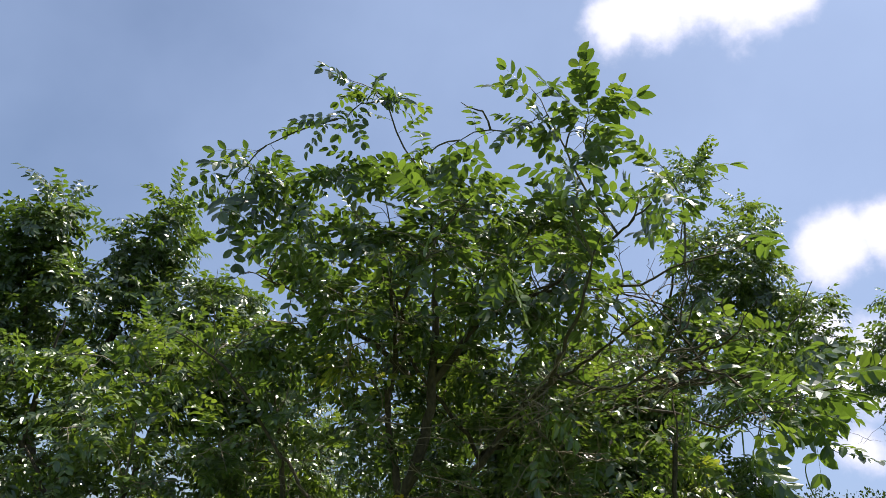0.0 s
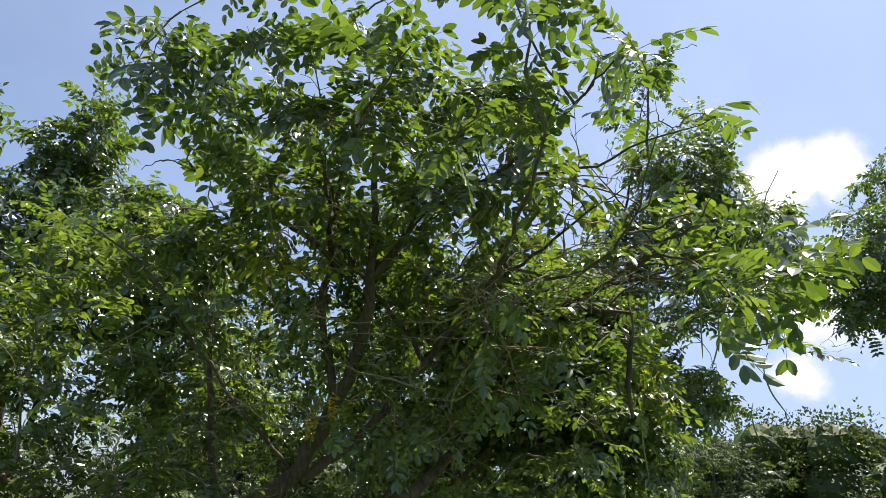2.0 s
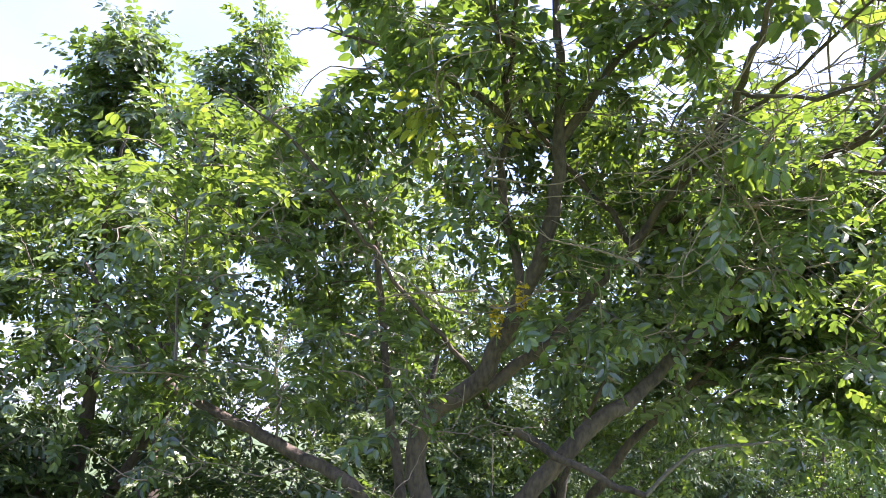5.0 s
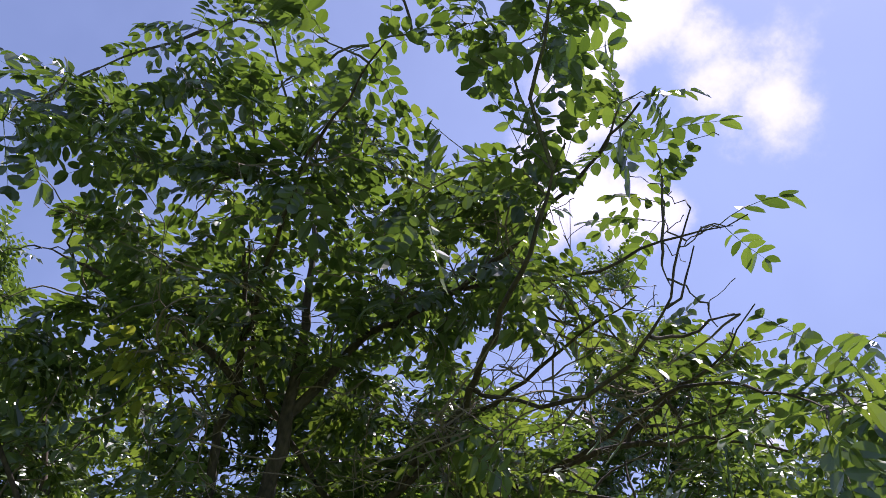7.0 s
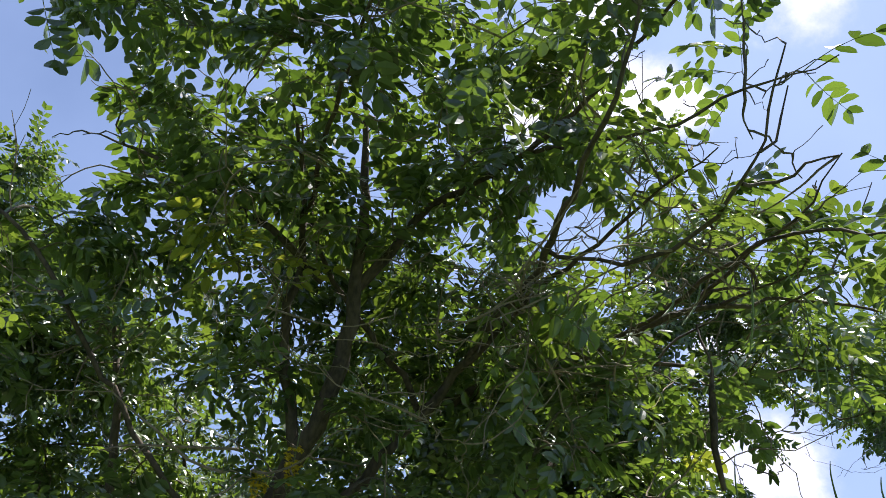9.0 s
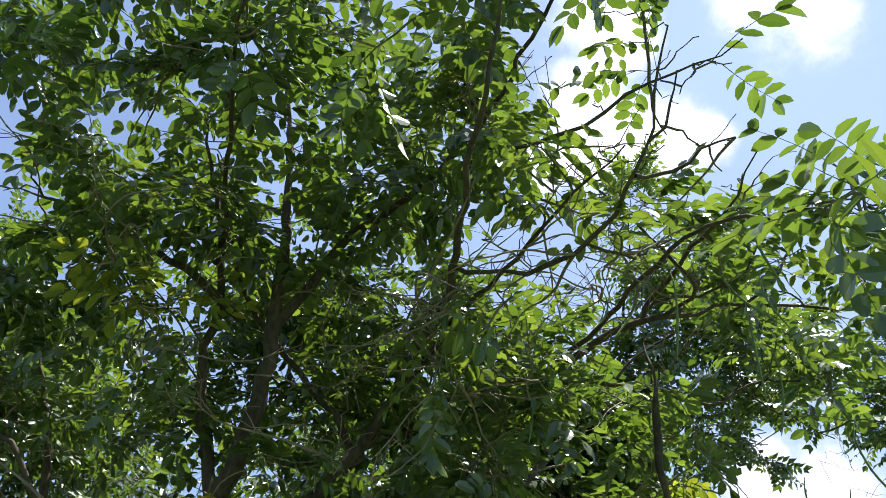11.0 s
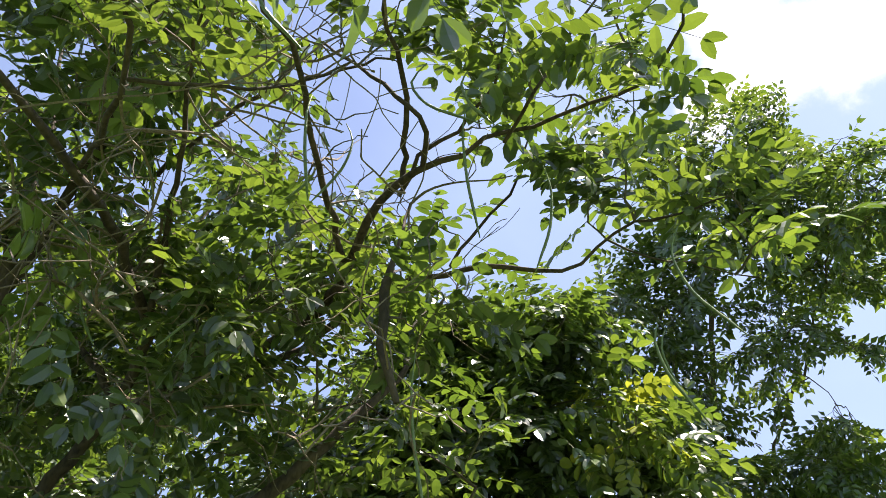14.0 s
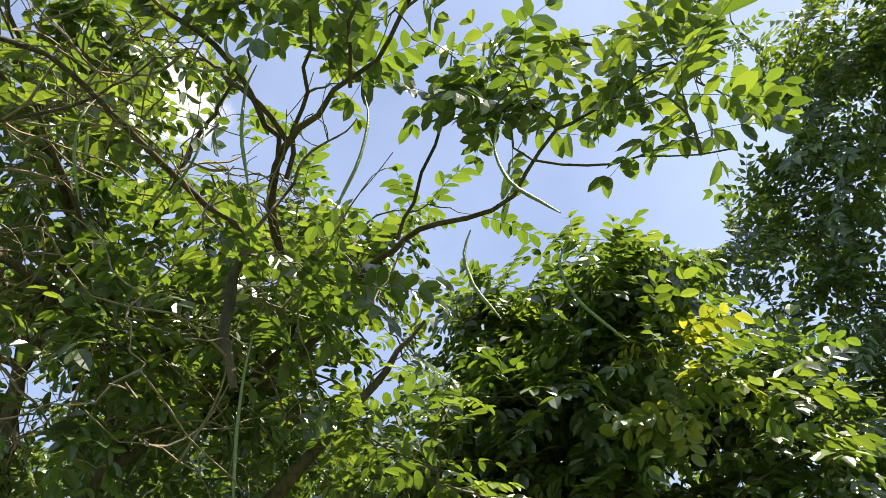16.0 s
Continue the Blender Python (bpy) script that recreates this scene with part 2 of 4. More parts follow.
def leaf_pieces(rng, length, pairs, size, fine=True):
    """A pinnate leaf along +x: bare stalk, then pairs of ovate leaflets."""
    bend = rng.uniform(0.15, 0.75)
    sway = rng.uniform(-0.25, 0.25)

    def rib(s):
        return np.array((length * s * (1 - 0.12 * bend * s), length * sway * s * s, -length * bend * 0.5 * s * s))

    line = np.array([(*rib(s), 0.0022 - 0.0012 * s) for s in np.linspace(0, 1, 5 if fine else 3)])
    pieces = [(*tube(line, 3), 1)]
    for k in range(pairs):
        s = 0.26 + 0.74 * k / (pairs - 1)
        ahead = rib(min(1, s + 0.02)) - rib(s - 0.03)
        yaw0, pitch0 = math.atan2(ahead[1], ahead[0]), -math.atan2(ahead[2], math.hypot(ahead[0], ahead[1]))
        for side in (-1, 1):
            if rng.random() < 0.05:
                continue
            l = size * rng.uniform(0.82, 1.12) * (0.80 if k == 0 else 1.0)
            v, f = blade(l, l * rng.uniform(0.48, 0.62), rng.uniform(0.15, 0.45), rng.uniform(0.02, 0.28), fine)
            spread = radians(rng.uniform(50, 72) if k < pairs - 1 else rng.uniform(16, 34))
            v = turned(v, 0, rng.uniform(-0.1, 0.35), rng.uniform(-0.35, 0.35))
            v = turned(v, side * spread)
            v = turned(v, yaw0, pitch0)
            pieces.append((v + rib(s), f, 0))
    return join_pieces(pieces)


_rng = np.random.default_rng(5)
LEAF_SHAPES = [leaf_pieces(_rng, _rng.uniform(0.26, 0.36), int(_rng.integers(4, 7)), _rng.uniform(0.082, 0.105)) for _ in range(10)]


def clump_pieces(rng, reach, count, size):
    """A loose tuft of blades, for growth too far off to show single leaves."""
    pieces = []
    for _ in range(count):
        v, f = blade(size * rng.uniform(0.7, 1.3), size * 0.55, 0.3, 0.2, False)
        d = rng.normal(0, 1, 3)
        pieces.append((turned(v, rng.uniform(0, 6.28), rng.uniform(-0.7, 0.5), rng.uniform(-0.6, 0.6)) + d / np.linalg.norm(d) * reach * rng.random() ** 0.5, f, 0))
    return join_pieces(pieces)


CLUMPS = [clump_pieces(_rng, 0.42, 16, 0.17) for _ in range(6)]
FINE_CLUMPS = [clump_pieces(_rng, 0.46, 18, 0.11) for _ in range(6)]


def heart_shape():
    """The lumpy inside of a distant crown, where leaf hides leaf."""
    rings, sides, v = 6, 10, []
    for i in range(rings + 1):
        for k in range(sides):
            a, b = math.pi * i / rings, 2 * math.pi * k / sides
            d = Vector((math.sin(a) * math.cos(b), math.sin(a) * math.sin(b), math.cos(a)))
            v.append(d * (0.78 + 0.45 * noise.noise(d * 2.3)))
    f = [(i * sides + k, i * sides + (k + 1) % sides, (i + 1) * sides + (k + 1) % sides, (i + 1) * sides + k) for i in range(rings) for k in range(sides)]
    return np.array(v, float), f, [0] * len(f)


FAR_SHAPES = [leaf_pieces(_rng, _rng.uniform(0.28, 0.36), int(_rng.integers(5, 7)), _rng.uniform(0.075, 0.095), False) for _ in range(6)]


def leaf_frame(place, way, rng, size=1.0, lie=0.85, face=(0, 0, 0)):
    """Rows of a 3 x 4 pose of a leaf: stalk along way, upper side mostly to the sky."""
    x = np.array(way, float)
    x /= np.linalg.norm(x)
    up = np.array((0, 0, 1.0)) + np.array(face) + lie * rng.normal(0, 0.6, 3)
    y = np.cross(up, x)
    y /= np.linalg.norm(y) + 1e-9
    z = np.cross(x, y)
    return np.column_stack([x * size, y * size, z * size, place])


def leaves_mesh(name, shapes, leaves, mats):
    """All leaves (shape, pose, tone) in one mesh; tone picks the blade's material, the last material is the stalk's."""
    V, F, M, at = [], [], [], 0
    for k, pose34, tone in leaves:
        v, f, m = shapes[k]
        V.append(v @ pose34[:, :3].T + pose34[:, 3])
        F += [[i + at for i in q] for q in f]
        M += [len(mats) - 1 if i else tone for i in m]
        at += len(v)
    return mesh_of(name, np.vstack(V), F, mats, M)


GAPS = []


def view_gaps(spot, *gaps):
    """Open sky between the crowns, cut as leafless cones from a camera position: azimuth, elevation and half angle in
    degrees.
    """
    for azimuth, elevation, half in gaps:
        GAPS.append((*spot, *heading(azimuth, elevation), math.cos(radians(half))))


# each apex is a camera position on the path
view_gaps((0.0, 0.0, 1.85), (-28.1, 29.9, 5.1), (29.5, 35.1, 5.4), (19.3, 41.7, 5.6), (-21.3, 37.9, 5.3), (-1.4, 43.9, 5.7), (32.1, 26.9, 4.5), (-35.8, 30.7, 4.5), (33.0, 39.3, 5.2), (12.6, 43.9, 5.4), (-36.6, 25.1, 4.2))
view_gaps((0.159, 0.27, 1.802), (29.6, 34.2, 5.6), (37.3, 36.4, 5.0), (20.0, 40.8, 5.6), (31.2, 27.2, 3.9), (27.6, 11.5, 2.6))
view_gaps((0.153, 1.538, 1.673), (41.2, 54.7, 5.4), (45.5, 47.4, 5.1), (43.4, 37.4, 4.1), (-41.9, 42.9, 4.2), (31.7, 57.9, 4.1), (48.8, 54.4, 5.2), (-33.6, 49.0, 2.7), (-37.6, 35.4, 3.4), (36.5, 36.5, 2.8), (-32.9, 32.3, 2.5), (36.5, 48.5, 2.0), (-30.3, 48.1, 2.3), (32.7, 59.8, 4.4), (-29.9, 32.9, 1.6))
view_gaps((0.046, 1.695, 1.588), (-32.9, 34.8, 3.3), (44.1, 39.3, 3.1), (48.5, 41.5, 3.4), (30.0, 17.6, 1.9), (-29.3, 34.8, 2.1), (32.7, 20.5, 1.4), (29.5, 40.1, 1.5), (39.4, 39.9, 1.6), (27.4, 46.9, 1.4), (42.4, 38.1, 2.5), (38.5, 36.1, 1.2))
view_gaps((0.821, 1.851, 1.601), (20.9, 49.7, 3.6), (-40.5, 30.3, 2.8), (-42.5, 34.6, 2.1), (30.4, 20.3, 1.2), (14.6, 51.6, 1.5), (20.9, 48.7, 3.4), (29.1, 20.3, 1.1), (16.7, 46.0, 1.1))
view_gaps((1.422, 2.191, 1.627), (23.0, 48.0, 3.4), (-12.7, 40.1, 2.4), (31.1, 36.1, 1.7), (0.0, 32.9, 1.7), (4.5, 33.3, 1.7), (-9.2, 41.4, 1.7), (28.3, 37.3, 1.2), (-42.8, 28.3, 1.1))
view_gaps((2.165, 2.735, 1.584), (22.4, 42.5, 2.1), (-32.2, 41.7, 2.0), (5.4, 46.8, 1.9), (-3.3, 36.7, 1.5), (7.9, 46.9, 1.8), (12.0, 47.0, 1.2), (-31.5, 42.9, 2.0), (8.0, 19.5, 1.0), (-10.3, 37.8, 1.1))
view_gaps((2.648, 3.033, 1.594), (-15.9, 39.0, 2.5), (-10.2, 35.8, 2.0), (-71.1, 25.8, 1.8), (-10.4, 50.1, 1.8), (-20.7, 52.2, 1.6), (-15.2, 51.5, 1.6), (-13.6, 36.6, 2.2), (-38.6, 40.2, 1.5))
view_gaps((2.76, 3.248, 1.581), (-17.7, 56.7, 4.1), (-15.2, 38.0, 3.0), (-28.8, 57.5, 3.2), (-20.2, 39.7, 2.1), (-71.6, 25.8, 1.6), (-13.4, 37.9, 3.0), (-34.1, 55.0, 1.9), (-44.1, 42.3, 1.5))
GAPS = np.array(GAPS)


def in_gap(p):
    """Whether a spot lies in one of the leafless cones."""
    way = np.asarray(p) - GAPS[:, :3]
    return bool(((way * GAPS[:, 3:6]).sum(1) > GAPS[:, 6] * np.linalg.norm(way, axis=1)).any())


class Crown:
    """Grows twigs from the limbs to chosen tips and sets leaves along them."""

    def __init__(self, seed):
        self.rng = np.random.default_rng(seed)
        self.small = 0.73
        self.nodes, self.weights = [], []
        self.twigs, self.dead, self.leaves = [], [], []

    def limb(self, points):
        line = smooth_line(points)
        line[:, 3] = np.maximum(0.0025, line[:, 3] * np.clip(0.55 + 1.6 * line[:, 3], 0.6, 0.8))
        line[1:-1, :3] += self.rng.normal(0, 0.006, (len(line) - 2, 3))
        if line[0, 3] < 0.03:
            line[2:-1, :3] += np.convolve(self.rng.normal(0, 0.016, len(line)), (0.2, 0.3, 0.4, 0.3, 0.2), 'same')[2:-1, None] * self.rng.normal(0, 1, 3)
        if line[:, 3].min() < 0.05:
            keep = line[line[:, 3] < 0.07]
            self.nodes += keep[::2, :3].tolist()
        return line

    def twig_to(self, tip, rise=0.12, thick=1.0):
        tip = np.array(tip, float)
        nodes = np.array(self.nodes)
        gap = np.linalg.norm(nodes - tip, axis=1) + 0.35 * np.maximum(0, nodes[:, 2] - tip[2])
        gap[np.linalg.norm(nodes - tip, axis=1) < 0.12] += 9
        root = nodes[gap.argmin()]
        far = np.linalg.norm(tip - root)
        r = self.rng
        mid1 = root + (tip - root) * 0.35 + r.normal(0, 0.06 * far, 3) + (0, 0, rise * far)
        mid2 = root + (tip - root) * 0.7 + r.normal(0, 0.05 * far, 3) + (0, 0, rise * far)
        base = min(0.016, 0.0035 + 0.006 * far) * thick
        line = smooth_line([(*root, base), (*mid1, base * 0.8), (*mid2, base * 0.55), (*tip, 0.002)], 0.09)
        line[1:-1, :3] += r.normal(0, 0.005, (len(line) - 2, 3))
        self.nodes += line[1:-1:2, :3].tolist()
        return line

    # young: share of leaves in the lighter tone, which also paints sunlit ones
    def spray(self, tip, count=6, tone=0, reach=0.55, size=1.0, shapes=10, young=0.12, rise=0.12, face=(0, 0, 0)):
        """A leafy shoot that ends at tip."""
        line = self.twig_to(tip, rise)
        self.twigs.append(tube(line, 4))
        r = self.rng
        run = np.r_[0, np.cumsum(np.linalg.norm(np.diff(line[:, :3], axis=0), axis=1))]
        start = max(0.05, run[-1] - reach)
        for k in range(count):
            s = start + (run[-1] - start) * (k + r.uniform(0.2, 0.8)) / count
            i = min(len(line) - 2, int(np.searchsorted(run, s)) - 1)
            i = max(i, 0)
            t = (s - run[i]) / max(1e-6, run[i + 1] - run[i])
            place = line[i, :3] * (1 - t) + line[i + 1, :3] * t
            along = line[i + 1, :3] - line[i, :3]
            along /= np.linalg.norm(along) + 1e-9
            a = k * 2.4 + r.uniform(-0.5, 0.5)
            out = np.array((math.cos(a), math.sin(a), r.uniform(-0.25, 0.3)))
            way = along * r.uniform(0.25, 0.9) + out
            pick = tone if tone else int(r.random() < young)
            self.leaves.append((int(r.integers(shapes)), leaf_frame(place, way, r, self.small * size * r.uniform(0.78, 1.12), face=face), pick))
        for k in range(2):
            way = along + r.normal(0, 0.35, 3)
            self.leaves.append((int(r.integers(shapes)), leaf_frame(line[-1, :3], way, r, self.small * size * r.uniform(0.75, 1.05), face=face), tone if tone else int(r.random() < young * 1.5)))

    def fill(self, centre, radii, count, leaves=6, seed_shell=0.35, **kw):
        """Shoots spread through an ellipsoid, denser towards its skin."""
        r = self.rng
        c, q = np.array(centre, float), np.array(radii, float)
        tips = []
        for _ in range(count):
            d = r.normal(0, 1, 3)
            d /= np.linalg.norm(d)
            tip = c + q * d * (seed_shell + (1 - seed_shell) * r.random() ** 0.6)
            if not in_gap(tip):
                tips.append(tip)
        for tip in sorted(tips, key=lambda p: np.linalg.norm((p - c) / q)):
            out = (tip - c) / q
            self.spray(tip, max(3, int(leaves + r.integers(-1, 2))), face=out / (np.linalg.norm(out) + 0.3) * (0.75, 0.75, 0.2), **kw)

    def bare(self, tip, thick=1.0, rise=-0.03, dead=True):
        line = self.twig_to(tip, rise, thick)
        (self.dead if dead else self.twigs).append(tube(line, 4))
        return line

    def sprig(self, centre, radii, count, reach=0.5):
        """Long crooked leafless twigs with side twiglets, from the branches inside an ellipsoid."""
        r = self.rng
        nodes = [n for n in self.nodes if np.linalg.norm((np.array(n) - centre) / np.array(radii)) < 1]
        for _ in range(count if nodes else 0):
            p = np.array(nodes[int(r.integers(len(nodes)))])
            way = r.normal(0, 1, 3) * (1, 1, 0.5)
            way /= np.linalg.norm(way)
            steps, thick, line = int(r.integers(5, 9)), r.uniform(0.0028, 0.0055), []
            for k in range(steps):
                line.append((*p, thick * (1 - 0.75 * k / steps)))
                way = way + r.normal(0, 0.28, 3)
                way /= np.linalg.norm(way)
                p = p + way * reach * r.uniform(0.7, 1.3) / steps
            line = smooth_line(line, 0.05)
            self.dead.append(tube(line, 4))
            for _ in range(int(r.integers(1, 4))):
                q = line[int(r.integers(len(line) // 3, len(line)))]
                d = way + r.normal(0, 0.8, 3)
                d *= r.uniform(0.08, 0.2) / np.linalg.norm(d)
                self.dead.append(tube(smooth_line([(*q[:3], q[3] * 0.7), (*(q[:3] + 0.5 * d + r.normal(0, 0.012, 3)), q[3] * 0.5), (*(q[:3] + d), 0.0012)], 0.05), 4))

    def stubs(self, centre, radii, count, reach=0.16):
        """Short crooked side twigs on the branches inside an ellipsoid."""
        nodes = [n for n in self.nodes if np.linalg.norm((np.array(n) - centre) / np.array(radii)) < 1]
        for _ in range(count):
            n = np.array(nodes[int(self.rng.integers(len(nodes)))])
            self.bare(n + self.rng.normal(0, 1, 3) * reach + (0, 0, 0.04), 0.6, 0.05, False)

    def brush(self, centre, radii, count):
        """Leafless fine dead twigs in an ellipsoid."""
        for _ in range(count):
            self.bare(np.array(centre) + np.array(radii) * self.rng.uniform(-1, 1, 3), 0.5)


def placed(name, place, label, category, group):
    ob = new(name)
    ob.location = place
    return tagged(ob, label, category, group)


def set_crown(tree, crown, limbs, mats, shapes, singles=0, near=None, bark=None):
    """Hangs limbs, twigs and leaves under the tree; the leaves that near() ranks first become parts of their own."""
    for i, (name, line) in enumerate(limbs):
        v, f = tube(line, 10 if line[0, 3] > 0.03 else 7, 0.06, crown.rng)
        part(name, mesh_of(name, v, f, [bark or BARK]), tree, smooth=True)
    for name, pieces, m in (("twig_growth", crown.twigs, TWIG), ("dead_wood", crown.dead, DEAD)):
        if pieces:
            v, f, _ = join_pieces([(a, b, 0) for a, b in pieces])
            part(name, mesh_of(name, v, f, [m]), tree, kind="stuff")
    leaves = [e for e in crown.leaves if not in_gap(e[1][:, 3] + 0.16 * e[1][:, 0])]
    if singles:
        leaves = sorted(leaves, key=lambda e: near(e[1][:, 3]))
        kept = {}
        for k, pose34, tone in leaves[:singles]:
            if (k, tone) not in kept:
                v, f, m = shapes[k]
                kept[k, tone] = mesh_of("leaf", v, f, [mats[tone], mats[-1]], m)
            ob = put_under(new("leaf", kept[k, tone]), tree)
            ob.matrix_basis = Matrix([*pose34.tolist(), (0, 0, 0, 1)])
        leaves = leaves[singles:]
    part("foliage", leaves_mesh("foliage", shapes, leaves, mats), tree, kind="stuff")


MATS = [LEAF, LEAF_YOUNG_LIT, LEAF_YELLOW, STALK]
MATS_FAR = [LEAF_FAR, LEAF, LEAF_YELLOW, STALK]

# ---- ground, lawn and edging ----
def make_ground():
    """One sheet to the horizon, gently uneven; bare litter under the trees, lawn beyond."""
    rings = [0, 0.6, 1.2, *np.arange(1.6, 18.0, 0.2).tolist(), 18, 20, 22, 24, 27, 34, 45, 70, 120, 250, 600, 1500]
    n = 440
    verts, faces = [(0, 5, 0)], []
    for r in rings[1:]:
        for k in range(n):
            a = 2 * math.pi * k / n
            x, y = r * math.cos(a), 5 + r * math.sin(a)
            z = 0.05 * noise.noise((x * 0.25, y * 0.25, 0.0)) if r < 60 else 0.0
            verts.append((x, y, z - 0.02))
    for k in range(n):
        faces.append((0, 1 + k, 1 + (k + 1) % n))
    for i in range(len(rings) - 2):
        a, b = 1 + i * n, 1 + (i + 1) * n
        for k in range(n):
            faces.append((a + k, b + k, b + (k + 1) % n, a + (k + 1) % n))
    spots = [np.mean([verts[k] for k in f], axis=0) for f in faces]
    litter = []
    for p in spots:
        under = math.hypot(p[0] + 0.6, p[1] - 5.6) + 1.5 * noise.noise((p[0] * 0.6, p[1] * 0.6, 4.0)) + 0.3 * noise.noise((p[0] * 5, p[1] * 5, 1.0)) < 3.4
        # weeds beyond the lawn's edge, in the colour that holds tree shade
        weedy = p[1] > 9 and -0.704 * (p[0] - 4.0) + 0.71 * (p[1] - 13.26) + 0.35 * noise.noise((p[0] * 1.1, p[1] * 1.1, 9.0)) + 0.16 * noise.noise((p[0] * 4.5, p[1] * 4.5, 2.0)) > 0
        litter.append(1 if under else 2 if weedy else 0)
    me = mesh_of("ground", verts, faces, [GRASS, SOIL, WEEDS_SHADED], litter)
    me.polygons.foreach_set("use_smooth", np.ones(len(me.polygons), dtype=bool))
    tagged(new("ground", me), "flat ground with mown grass and dry leaf litter", "ground", kind="structure")


make_ground()


def worn_block(length, width, height, rng, cuts=3):
    bm = bmesh.new()
    bmesh.ops.create_cube(bm, size=1.0)
    bmesh.ops.scale(bm, vec=(length, width, height), verts=bm.verts)
    bmesh.ops.bevel(bm, geom=bm.edges[:], offset=min(width, height) * 0.12, segments=1, affect="EDGES")
    for v in bm.verts:
        v.co += Vector(rng.normal(0, 0.006, 3))
    return bm


def make_edging():
    """The low pale kerb wall that runs past the row of trees, block after block."""
    rng = np.random.default_rng(3)
    edging = placed("kerb_wall", (1.4, 14.9, 0), "low weathered pale concrete kerb wall along the lawn's trees", "kerb", "")
    a, b = Vector((-1.2, 11.4, 0)), Vector((15.5, 31.4, 0))
    way = (b - a).normalized()
    shared = []
    for _ in range(4):
        bm = worn_block(1.16, 0.20, 0.18, rng)
        me = bpy.data.meshes.new("block")
        bm.to_mesh(me)
        bm.free()
        me.materials.append(CONCRETE)
        shared.append(me)
    count = int((b - a).length / 1.2)
    for k in range(count):
        ob = put_under(new("block", shared[k % 4]), edging)
        p = a + way * (1.2 * k + 0.6)
        ob.matrix_basis = pose(p.x + rng.normal(0, 0.012), p.y, 0.07 + rng.normal(0, 0.008), rng.normal(0, 0.8), rng.normal(0, 0.6), math.degrees(math.atan2(way.y, way.x)) + rng.normal(0, 0.6))


make_edging()


def make_rubble(x, y, turn, seed):
    rng = np.random.default_rng(seed)
    bm = worn_block(0.62, 0.3, 0.2, rng)
    me = bpy.data.meshes.new("concrete_block")
    bm.to_mesh(me)
    bm.free()
    me.materials.append(CONCRETE)
    ob = tagged(new("concrete_block", me), "loose pale concrete block lying at the lawn's edge", "block", "blocks on the lawn's edge")
    ob.matrix_world = pose(x, y, 0.085, 2, -3, turn)


for k, (x, y, turn) in enumerate(((7.3, 18.2, 30), (7.9, 18.7, 55), (8.5, 19.2, 42))):
    make_rubble(x, y, turn, k)


